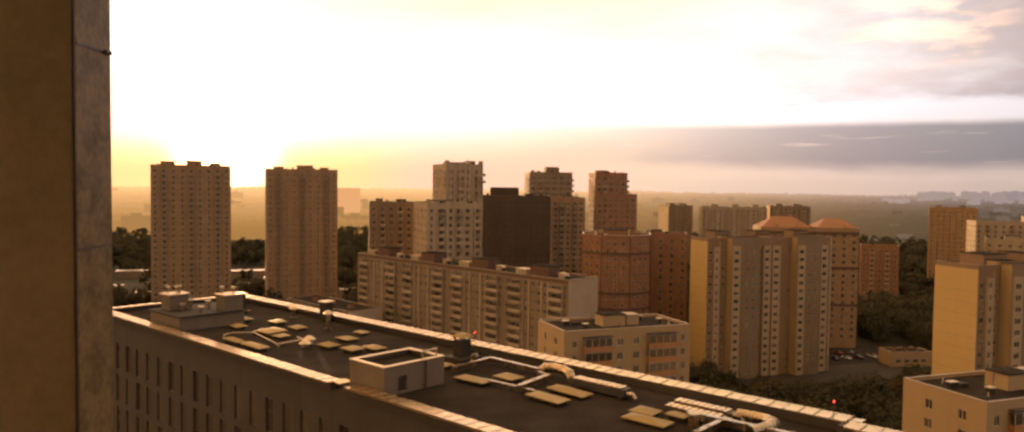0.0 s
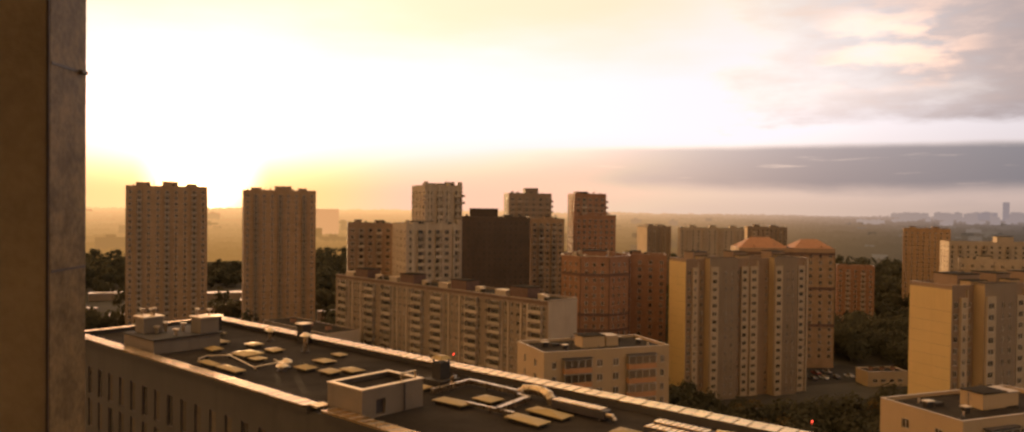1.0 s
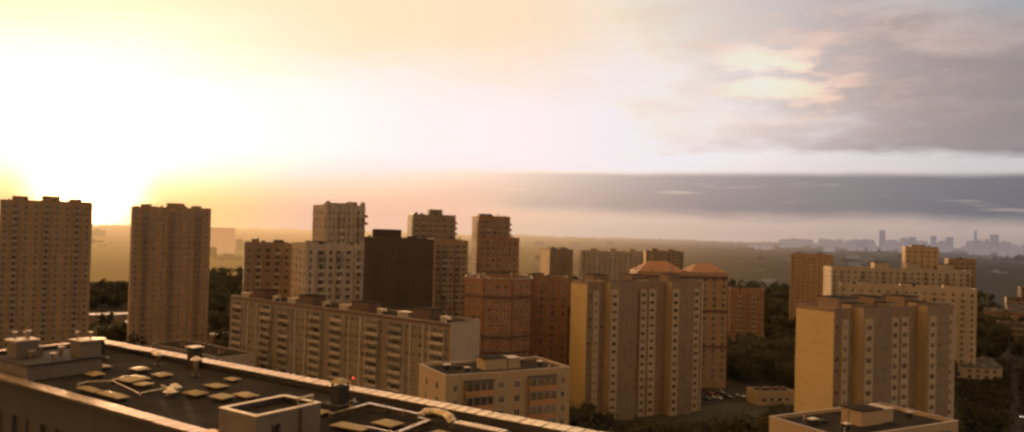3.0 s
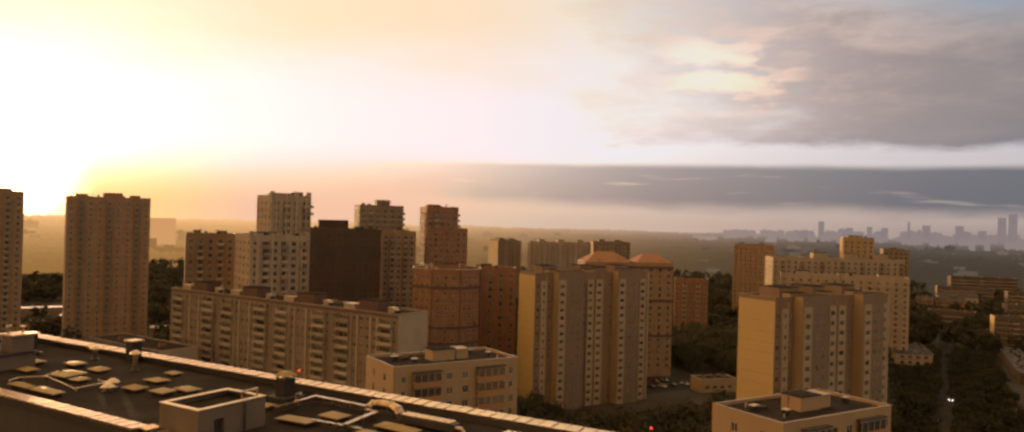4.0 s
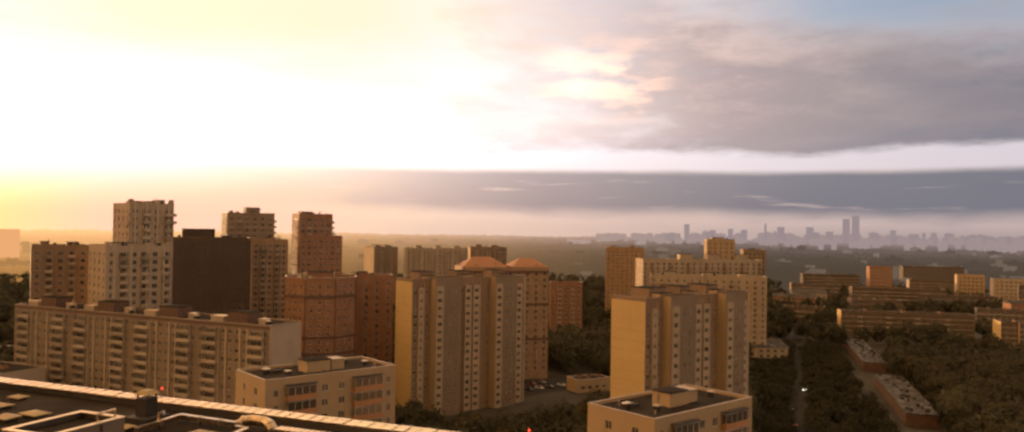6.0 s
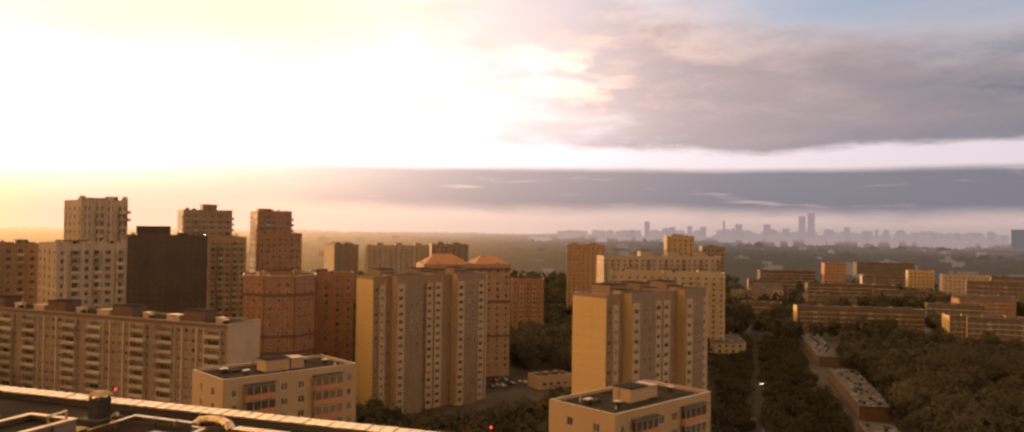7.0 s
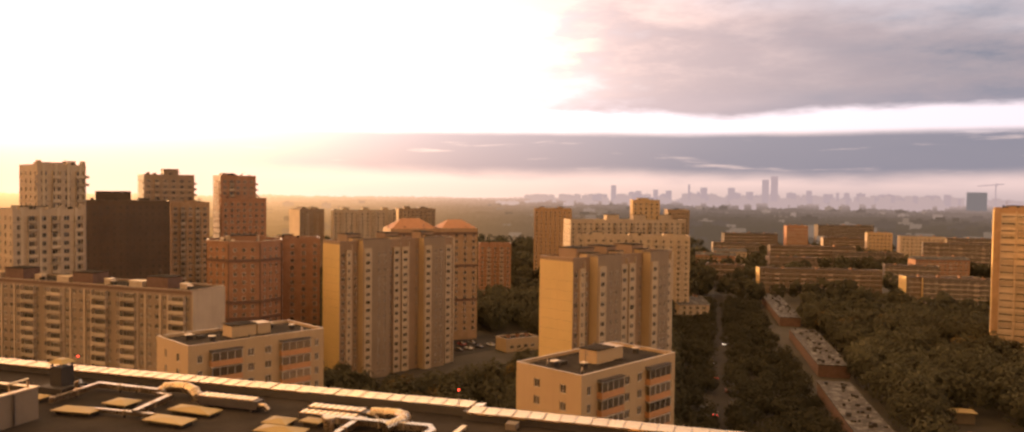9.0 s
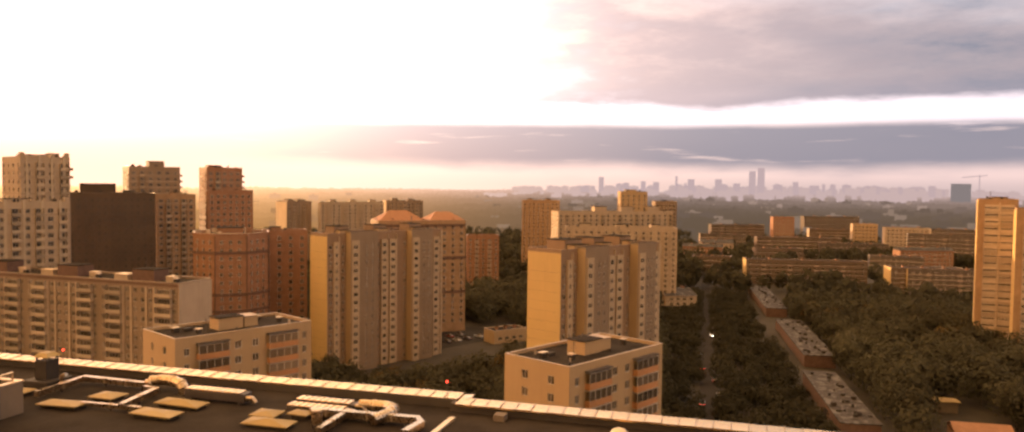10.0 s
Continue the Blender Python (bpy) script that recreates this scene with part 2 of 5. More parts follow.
FRAME = surface("white_window_frame", (0.62, 0.53, 0.41), rough=0.5, vary=0.05, bump=0, each=0.15)
STEEL = surface("dark_steel", (0.12, 0.10, 0.09), rough=0.5, metal=0.6)
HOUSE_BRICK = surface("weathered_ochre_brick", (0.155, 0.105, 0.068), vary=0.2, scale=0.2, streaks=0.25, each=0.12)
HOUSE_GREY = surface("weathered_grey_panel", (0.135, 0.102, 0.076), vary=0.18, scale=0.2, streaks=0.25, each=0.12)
GARAGE_ROOF = surface("patched_garage_roof", (0.070, 0.060, 0.052), rough=0.85, vary=0.5, scale=0.55, fine=1.6, gloss=0.15)
GROUND = surface("city_ground", (0.055, 0.045, 0.030), rough=0.9, vary=0.45, scale=0.012, fine=0.12, bump=0.0, gloss=0.25)
ASPHALT = surface("asphalt", (0.042, 0.036, 0.030), gloss=0.1, rough=0.92, vary=0.2, scale=0.1)
BARK = surface("bark", (0.10, 0.075, 0.05))


def leafy(name, colour, each):
    """Leaves: dull above, and letting some light through."""
    mt = surface(name, colour, rough=0.9, vary=0.15, scale=0.05, fine=0.6, bump=0, each=each, gloss=0.06)
    t = mt.node_tree
    b = t.nodes["Principled BSDF"]
    thin, mix = t.nodes.new("ShaderNodeBsdfTranslucent"), t.nodes.new("ShaderNodeMixShader")
    t.links.new(b.inputs["Base Color"].links[0].from_socket, thin.inputs[0])
    mix.inputs[0].default_value = 0.4
    t.links.new(b.outputs[0], mix.inputs[1])
    t.links.new(thin.outputs[0], mix.inputs[2])
    out = next(n for n in t.nodes if n.type == "OUTPUT_MATERIAL")
    t.links.new(mix.outputs[0], out.inputs[0])
    return mt


LEAF = leafy("leaves", (0.074, 0.066, 0.038), 0.25)
LEAF_GOLD = leafy("yellowing_leaves", (0.15, 0.10, 0.04), 0.2)
RED_LAMP = lamp_stuff("red_lamp", (1.0, 0.06, 0.03), 3.5)
WHITE_LAMP = lamp_stuff("headlamp", (1.0, 0.93, 0.8), 10.0)
AMBER_LAMP = lamp_stuff("lit_hatch", (1.0, 0.55, 0.12), 0.6)



def patch(mt, colour, scale, lo, hi):
    """Lays pale worn patches over a material."""
    t = mt.node_tree
    b = t.nodes["Principled BSDF"]
    old = b.inputs["Base Color"].links[0].from_socket
    spots = cloudy(t, t.nodes.new("ShaderNodeTexCoord").outputs["Object"], scale, 3.0, 0.6)
    t.links.new(blend(t, ease(t, spots, lo, hi), old, colour), b.inputs["Base Color"])


patch(GARAGE_ROOF, (0.15, 0.137, 0.124), 0.36, 0.52, 0.62)
# ---- building blocks ----


class Soup:
    """Loose quads gathered into one mesh."""

    def __init__(self):
        self.v, self.f, self.m = [], [], []

    def quad(self, a, b, c, d, mi=0):
        n = len(self.v)
        self.v += [tuple(a), tuple(b), tuple(c), tuple(d)]
        self.f.append((n, n + 1, n + 2, n + 3))
        self.m.append(mi)

    def box(self, x0, x1, y0, y1, z0, z1, mi=0):
        p = [Vector((x, y, z)) for z in (z0, z1) for y in (y0, y1) for x in (x0, x1)]
        for a, b, c, d in ((0, 2, 3, 1), (4, 5, 7, 6), (0, 1, 5, 4), (2, 6, 7, 3), (0, 4, 6, 2), (1, 3, 7, 5)):
            self.quad(p[a], p[b], p[c], p[d], mi)
        return self

    def mesh(self, name, *mats):
        me = bpy.data.meshes.new(name)
        me.from_pydata(self.v, [], self.f)
        for mt in mats:
            me.materials.append(mt)
        if len(mats) > 1:
            me.polygons.foreach_set("material_index", self.m)
        return me


def part(name, bm, material, parent, label=""):
    """One mesh object from a bmesh, a Soup or a mesh, under a thing or a part."""
    if isinstance(bm, Soup):
        bm = bm.mesh(name, material)
    elif isinstance(bm, bmesh.types.BMesh):
        me = bpy.data.meshes.new(name)
        bm.to_mesh(me)
        bm.free()
        me.materials.append(material)
        bm = me
    ob = new(name, bm)
    ob.parent = parent
    if label:
        ob["label"] = label
    return ob


def bevel_box(x0, x1, y0, y1, z0, z1, r=0.04):
    bm = bmesh.new()
    bmesh.ops.create_cube(bm, size=1.0, matrix=Matrix.Translation(((x0 + x1) / 2, (y0 + y1) / 2, (z0 + z1) / 2)) @ Matrix.Diagonal((x1 - x0, y1 - y0, z1 - z0, 1)))
    bmesh.ops.bevel(bm, geom=bm.edges[:], offset=r, segments=2, affect="EDGES", profile=0.6)
    return bm


def tube(points, r, sides=10, square=False):
    """A pipe or square duct along a line of points."""
    bm = bmesh.new()
    rings, k = [], 4 if square else sides
    pts = [Vector(p) for p in points]
    for i, p in enumerate(pts):
        d = (pts[min(i + 1, len(pts) - 1)] - pts[max(i - 1, 0)]).normalized()
        side = d.cross(Vector((0, 0, 1)))
        side = side.normalized() if side.length > 0.01 else Vector((1, 0, 0))
        up = side.cross(d).normalized()
        grow = 1.0
        if 0 < i < len(pts) - 1:
            grow = 1.0 / max(0.5, math.cos((pts[i + 1] - p).angle(p - pts[i - 1]) / 2))
        ring = []
        for j in range(k):
            a = 2 * math.pi * (j + 0.5) / k
            q = 1.414 if square else 1.0
            ring.append(bm.verts.new(p + side * math.cos(a) * r * q * grow + up * math.sin(a) * r * q))
        rings.append(ring)
    for a, b in zip(rings, rings[1:]):
        for j in range(k):
            bm.faces.new((a[j], a[(j + 1) % k], b[(j + 1) % k], b[j]))
    bm.faces.new(rings[0][::-1])
    bm.faces.new(rings[-1])
    return bm


def place(x, y, z, az):
    """A frame whose x axis runs along the compass direction az (degrees clockwise from +y) and whose y axis points 90 degrees left of it."""
    return pose(x, y, z, 0, 0, 90 - az)


def thing(name, m, label, category, group="", kind=""):
    e = new(name)
    e.matrix_world = m
    e.empty_display_size = 0.5
    return tagged(e, label, category, group, kind)


def panel(soup, o, u, length, z0, z1, cols, rows, inward, deep=0.16):
    """A wall with real openings: u runs along it, cols are (from, to) along u, rows (from, to) in z."""
    o, u, inward = Vector(o), Vector(u), Vector(inward)
    xs = sorted({0.0, length, *[c for a in cols for c in a]})
    zs = sorted({z0, z1, *[c for a in rows for c in a]})
    at = lambda x, z, k=0.0: o + u * x + Vector((0, 0, z)) + inward * k
    if not cols or not rows:
        xs, zs = [0.0, length], [z0, z1]
    for xa, xb in zip(xs, xs[1:]):
        is_col = any(abs(xa - a) < 1e-4 for a, _ in cols)
        if not is_col:
            soup.quad(at(xa, z0), at(xb, z0), at(xb, z1), at(xa, z1))
            continue
        for za, zb in zip(zs, zs[1:]):
            if any(abs(za - a) < 1e-4 for a, _ in rows):
                for p, q in (((xa, za), (xb, za)), ((xb, za), (xb, zb)), ((xb, zb), (xa, zb)), ((xa, zb), (xa, za))):
                    soup.quad(at(*p), at(*q), at(*q, deep), at(*p, deep))
            else:
                soup.quad(at(xa, za), at(xb, za), at(xb, zb), at(xa, zb))


WINDOWS = {}
FOOT = []  # the ground that buildings stand on


def window_mesh(w, h, panes, only=""):
    """Frame and panes of a window, its back at y = 0, facing -y."""
    key = (round(w, 1), round(h, 2), panes, only)
    if key not in WINDOWS:
        s, b = Soup(), 0.09
        if only != "frame":
            s.quad((-w / 2, -0.02, 0), (w / 2, -0.02, 0), (w / 2, -0.02, h), (-w / 2, -0.02, h), 1)
        if only != "pane":
            s.quad((-w / 2, 0.002, 0), (-w / 2, 0.002, h), (w / 2, 0.002, h), (w / 2, 0.002, 0), 0)
            s.box(-w / 2, w / 2, -0.07, -0.025, 0, b)
            s.box(-w / 2, w / 2, -0.07, -0.025, h - b, h)
            s.box(-w / 2, -w / 2 + b, -0.07, -0.025, b, h - b)
            s.box(w / 2 - b, w / 2, -0.07, -0.025, b, h - b)
            for i in range(1, panes):
                x = -w / 2 + w * i / panes
                s.box(x - 0.04, x + 0.04, -0.07, -0.025, b, h - b)
        WINDOWS[key] = s.mesh("window", FRAME if panes > 1 else STEEL, GLASS)
    return WINDOWS[key]


SIDES = {"front": ((0, 0), (1, 0), (0, 1), 0), "left": ((0, 1), (0, -1), (1, 0), -90), "back": ((1, 1), (-1, 0), (0, -1), 180), "right": ((1, 0), (0, 1), (-1, 0), 90)}


def joined(name, source, poses, parent):
    """Many small alike pieces, too far off to pick apart, in one mesh."""
    n = len(source.vertices)
    v = [tuple(m @ q.co) for m in poses for q in source.vertices]
    f = [tuple(i + k * n for i in p.vertices) for k in range(len(poses)) for p in source.polygons]
    me = bpy.data.meshes.new(name)
    me.from_pydata(v, [], f)
    for mt in source.materials:
        me.materials.append(mt)
    me.polygons.foreach_set("material_index", [p.material_index for _ in poses for p in source.polygons])
    return tagged(part(name, me, None, parent), kind="stuff")


def block(parent, name, x0, y0, length, depth, z0, z1, material, cols, rows, panes=2, label="", far=False, split=False):
    """A box of walls with windows set into their openings. cols: side -> [(centre, width)]."""
    s = Soup()
    made = []
    FOOT.append((parent.matrix_world.inverted(), x0, x0 + length, y0, y0 + depth))
    for side, (o, u, n, turn) in SIDES.items():
        run = length if u[0] else depth
        spans = [(round(c - w / 2, 3), round(c + w / 2, 3)) for c, w in cols.get(side, ())]
        org = (x0 + o[0] * length, y0 + o[1] * depth, 0)
        panel(s, org, (*u, 0), run, z0, z1, spans, rows, (*n, 0))
        for a, b in spans:
            for ra, rb in rows:
                p = Vector(org) + Vector((*u, 0)) * ((a + b) / 2) + Vector((*n, 0)) * 0.16
                made.append((p.x, p.y, ra, round(b - a, 2), round(rb - ra, 2), turn))
    s.quad((x0, y0, z1), (x0 + length, y0, z1), (x0 + length, y0 + depth, z1), (x0, y0 + depth, z1))
    wall = part(name, s, material, parent, label)
    if far and made:
        for size in sorted({(w, h) for *_, w, h, _ in made}):
            joined("window_grid", window_mesh(*size, panes), [pose(x, y, z, 0, 0, t) for x, y, z, w, h, t in made if (w, h) == size], parent)
        return wall
    for x, y, z, w, h, turn in made:
        ob = part("window", window_mesh(w, h, panes, "frame" if split else ""), None, parent)
        if split:
            part("pane", window_mesh(w, h, panes, "pane"), None, ob, "dark reflecting pane")
        ob.matrix_basis = pose(x, y, z, 0, 0, turn)
    return wall


def storeys(z0, n, pitch, sill=0.85, tall=1.5):
    return [(z0 + i * pitch + sill, z0 + i * pitch + sill + tall) for i in range(n)]


def spread(length, n, w, margin=1.5):
    if n == 1:
        return [(length / 2, w)]
    return [(margin + w / 2 + i * (length - 2 * margin - w) / (n - 1), w) for i in range(n)]


def roof_edge(parent, x0, y0, length, depth, z, high=0.7, thick=0.3, trim=TRIM, wall=TAN):
    """A parapet round a roof with a metal cap on it, and the felt inside."""
    x1, y1 = x0 + length, y0 + depth
    s, c = Soup(), Soup()
    o = 0.06
    for a, b, d, e in ((x0, x1, y0, y0 + thick), (x0, x1, y1 - thick, y1), (x0, x0 + thick, y0 + thick, y1 - thick), (x1 - thick, x1, y0 + thick, y1 - thick)):
        s.box(a, b, d, e, z + 0.004, z + high)
        long_x = b - a > e - d
        c.box(a - (o if long_x or a == x0 else o), b + o, d - o, e + o, z + high + 0.004 + (0.0 if long_x else 0.004), z + high + 0.05 + (0.0 if long_x else 0.004))
    part("parapet", s, wall, parent)
    part("parapet_cap", c, trim, parent, "light metal cap along the roof edge")
    f = Soup()
    f.quad((x0 + thick, y0 + thick, z + 0.03), (x1 - thick, y0 + thick, z + 0.03), (x1 - thick, y1 - thick, z + 0.03), (x0 + thick, y1 - thick, z + 0.03))
    part("roof_felt", f, BITUMEN, parent, "dark roofing felt")


def roof_box(parent, name, x0, x1, y0, y1, z0, z1, material, lid=BITUMEN):
    part(name, Soup().box(x0, x1, y0, y1, z0 + 0.034, z1), material, parent)
    part(name + "_lid", bevel_box(x0 - 0.15, x1 + 0.15, y0 - 0.15, y1 + 0.15, z1 + 0.004, z1 + 0.18, 0.03), lid, parent)


def aerial(parent, x, y, z, h):
    bm = tube([(x, y, z), (x, y, z + h)], 0.06, 6)
    ob = part("aerial", bm, STEEL, parent)
    for k in range(3):
        w = 0.9 - 0.2 * k
        part("crossbar", tube([(x - w, y, z + h * (0.6 + 0.13 * k)), (x + w, y, z + h * (0.6 + 0.13 * k))], 0.03, 5), STEEL, ob)

# ---- ground ----


def make_ground():
    bm = bmesh.new()
    rings = [0, 30, 70, 120, 180, 260, 360, 500, 700, 1000, 1500, 2200, 3200, 4200, 4950]
    prev = None
    for r in rings:
        if r == 0:
            prev = [bm.verts.new((0, 0, 0))]
            continue
        ring = [bm.verts.new((r * math.cos(2 * math.pi * i / 64), r * math.sin(2 * math.pi * i / 64), 0)) for i in range(64)]
        for i in range(64):
            j = (i + 1) % 64
            if len(prev) == 1:
                bm.faces.new((prev[0], ring[i], ring[j]))
            else:
                bm.faces.new((prev[i], ring[i], ring[j], prev[j]))
        prev = ring
    tagged(part("ground", bm, GROUND, None), "dark earth and grass between the blocks out to the horizon", "ground", kind="structure")


make_ground()

# ---- panel slabs with projecting window bays ----


def panel_slab(m, length, depth, height, label, hutches):
    e = thing("apartment_block", m, label, "apartment building", "pale panel apartment blocks")
    n = 16
    pitch = (height - 3.6) / n
    rows = storeys(0.6, n, pitch, 0.95, 1.45)
    a, b, c, d = (length * k for k in (0.150, 0.374, 0.672, 0.870))
    block(e, "wall", 0, 0, length, depth, 0, height, TAN, {"front": [(1.5, 1.4), (a - 1.3, 1.1), (b + 2.2, 1.2), (c - 1.1, 1.1), (length - 1.2, 1.2)]}, rows, 2)
    part("end_wall", Soup().box(-0.22, -0.004, -0.02, depth, 0, height - 0.3), CREAM_SUN_END, e, "blank cream end wall of large panels")
    # the two stair sections stand three metres forward and a little higher
    for x0, x1 in ((a, b), (c, d)):
        w = x1 - x0
        block(e, "stair_section", x0, -3.0, w, 2.996, 0, height + 1.0, GREY, {"front": [(w * 0.58, 0.9), (w * 0.80, 0.9)]}, rows, 2, label="forward section of tan panels")
        roof_edge(e, x0, -3.0, w, 2.99, height + 1.0, 0.35, 0.2, SHAFT, GREY)
        # cream sheet on the left side only: golden light painted as colour
        part("side_panel", Soup().box(x0 - 0.12, x0 - 0.004, -3.0, -0.004, 0, height + 0.8), CREAM, e, "forward section's side, gold light put into its cream colour")
        block(e, "bay", x0 + 0.35, -3.5, 3.1, 0.496, 0, height - 1.9, BAY, {"front": [(1.55, 1.9)]}, rows, 2, label="pale window bay")
    # flush bays of the recessed sections
    for x0, w, top in ((2.5, 2.2, height - 2.4), (b + 3.3, 2.9, height - 2.2), (b + 7.2, 3.2, height - 2.2), (d + 2.2, 3.0, height - 2.2)):
        block(e, "bay", x0, -0.7, w, 0.696, 0, top, BAY, {"front": [(w / 2, w - 1.2)]}, rows, 2, label="pale window bay")
        part("rain_strip", Soup().box(x0 + w + 0.004, x0 + w + 0.22, -0.6, -0.004, 0, height - 0.4), PALE, e)
    part("corner_strip", Soup().box(length - 0.5, length + 0.05, -0.35, -0.004, 0, height + 0.4), PLASTER, e, "pale strip on the corner")
    # joints between the end wall's panels
    for k in range(1, n):
        part("joint", JOINTS.setdefault(depth, Soup().box(-0.232, -0.224, 0, depth - 0.04, 0, 0.05).mesh("joint", TAN)), None, e).location = (0, 0, 0.6 + k * pitch)
    roof_edge(e, 0, 0, length, depth, height, 0.8)
    for x, w in hutches:
        roof_box(e, "roof_housing", x, x + w, depth * 0.3, depth * 0.85, height, height + 3.0, TAN)
        roof_box(e, "attic_front", x + 0.5, x + w * 0.8, 0.35, depth * 0.26, height, height + 1.7, CREAM)
        aerial(e, x + w * 0.5, depth * 0.5, height + 3.2, 3.0)
    return e


JOINTS = {}
panel_slab(place(75.0, 282.3, 0, 73), 53.0, 11.2, 49.9, "tall pale panel apartment block with blank cream end wall", [(5, 6), (22, 6), (39, 6)])
panel_slab(place(119.1, 194.6, 0, 72), 50.0, 12.8, 49.9, "cream panel apartment block with window bays beside the trees", [(6, 8), (20, 5), (33, 6)])

# ---- cream blocks with orange balconies ----


def balcony(parent, m, w):
    e = part("balcony", BALC.setdefault(("p", w), Soup().box(-w / 2, w / 2, -1.0, -0.0, 0.0, 0.12).box(-w / 2, w / 2, -1.0, -0.92, 0.124, 1.05).box(-w / 2, -w / 2 + 0.08, -0.916, 0, 0.124, 1.05).box(w / 2 - 0.08, w / 2, -0.916, 0, 0.124, 1.05).mesh("balcony", ORANGE)), None, parent, "orange balcony front")
    e.matrix_basis = m
    g = Soup()
    g.box(-w / 2 + 0.03, w / 2 - 0.03, -0.95, -0.90, 1.06, 2.62, 1)
    for i in range(5):
        x = -w / 2 + 0.06 + (w - 0.12) * i / 4
        g.box(x - 0.05, x + 0.05, -0.99, -0.952, 1.06, 2.62, 0)
    g.box(-w / 2, w / 2, -1.0, 0, 2.624, 2.70, 0)
    part("glazing", BALC.setdefault(("g", w), g.mesh("glazing", FRAME, GLASS)), None, e, "glazed balcony front with white frames")
    return e


BALC = {}


def cream_block(m, length, depth, height, label, left_cols, front, balcs):
    e = thing("apartment_block", m, label, "apartment building", "cream blocks with orange balconies")
    n, pitch = 14, 2.84
    base = height - 0.9 - n * pitch
    rows = storeys(base, n, pitch, 0.85, 1.45)
    block(e, "wall", 0, 0, length, depth, 0, height, CREAM, {"front": front, "left": left_cols}, rows, 2, split=True)
    for x, w in balcs:
        for i in range(n):
            balcony(e, pose(x, -0.004, base + i * pitch, 0, 0, 0), w)
        part("balcony_hood", Soup().box(x - w / 2 - 0.1, x + w / 2 + 0.1, -1.15, -0.004, base + n * pitch + 0.02, base + n * pitch + 0.2), STEEL, e)
    roof_edge(e, 0, 0, length, depth, height, 0.55, wall=CREAM)
    roof_box(e, "lift_housing", length * 0.38, length * 0.56, depth * 0.35, depth * 0.62, height, height + 2.3, CREAM)
    roof_box(e, "stair_housing", length * 0.58, length * 0.68, depth * 0.38, depth * 0.62, height, height + 2.0, CREAM, TRIM)
    for x, y, w in ((0.12, 0.6, 1.2), (0.22, 0.3, 0.8), (0.75, 0.7, 1.0), (0.85, 0.4, 0.7)):
        roof_box(e, "vent", length * x, length * x + w, depth * y, depth * y + 0.8, height, height + 0.9, SHAFT, FLASHING)
    rng = random.Random(int(length * 100))
    for k in range(7):
        x, y = rng.uniform(0.08, 0.92) * length, rng.uniform(0.12, 0.3) * depth if k % 2 else rng.uniform(0.7, 0.9) * depth
        part("vent_pipe", tube([(x, y, height + 0.034), (x, y, height + rng.uniform(0.5, 1.1))], rng.uniform(0.08, 0.2), 8), FLASHING if k % 3 == 0 else STEEL, e)
    part("roof_hatch", bevel_box(length * 0.2, length * 0.2 + 1.6, depth * 0.62, depth * 0.62 + 1.2, height + 0.034, height + 0.55, 0.04), SHAFT, e)
    part("cable", tube([(length * 0.3, depth * 0.4, height + 2.4), (length * 0.48, depth * 0.6, height + 2.0), (length * 0.66, depth * 0.8, height + 2.1)], 0.02, 4), STEEL, e)
    aerial(e, length * 0.3, depth * 0.4, height, 2.6)
    aerial(e, length * 0.66, depth * 0.8, height, 2.2)
    return e


cream_block(place(13.3, 153.5, 0, 71), 28.2, 13.8, 40.6, "cream apartment block with orange glazed balconies and felt roof",
            [(4.2, 0.9), (9.5, 1.3)], [(2.2, 1.0), (12.2, 1.4), (15.8, 1.4), (26.6, 1.0)], [(7.0, 6.0), (21.4, 6.4)])
cream_block(place(66.1, 105.0, 0, 71), 26.6, 14.0, 40.6, "cream apartment block with felt roof below the panel slab",
            [(4.6, 1.3), (10.2, 1.3)], [(2.0, 1.0), (12.2, 1.4), (15.8, 1.4), (25.2, 1.0)], [(7.0, 6.0), (20.6, 6.4)])

# ---- long block with stacked balconies ----


def loggia(parent, m, w):
    key = ("l", w)
    if key not in BALC:
        s = Soup().box(-w / 2, w / 2, -1.1, -0.0, 0.0, 0.14).box(-w / 2, w / 2, -1.1, -1.02, 0.144, 1.0).box(-w / 2, -w / 2 + 0.08, -1.016, 0, 0.144, 2.5).box(w / 2 - 0.08, w / 2, -1.016, 0, 0.144, 2.5)
        BALC[key] = s.mesh("balcony", LOGGIA)
    e = part("balcony", BALC[key], None, parent)
    e.matrix_basis = m
    return e


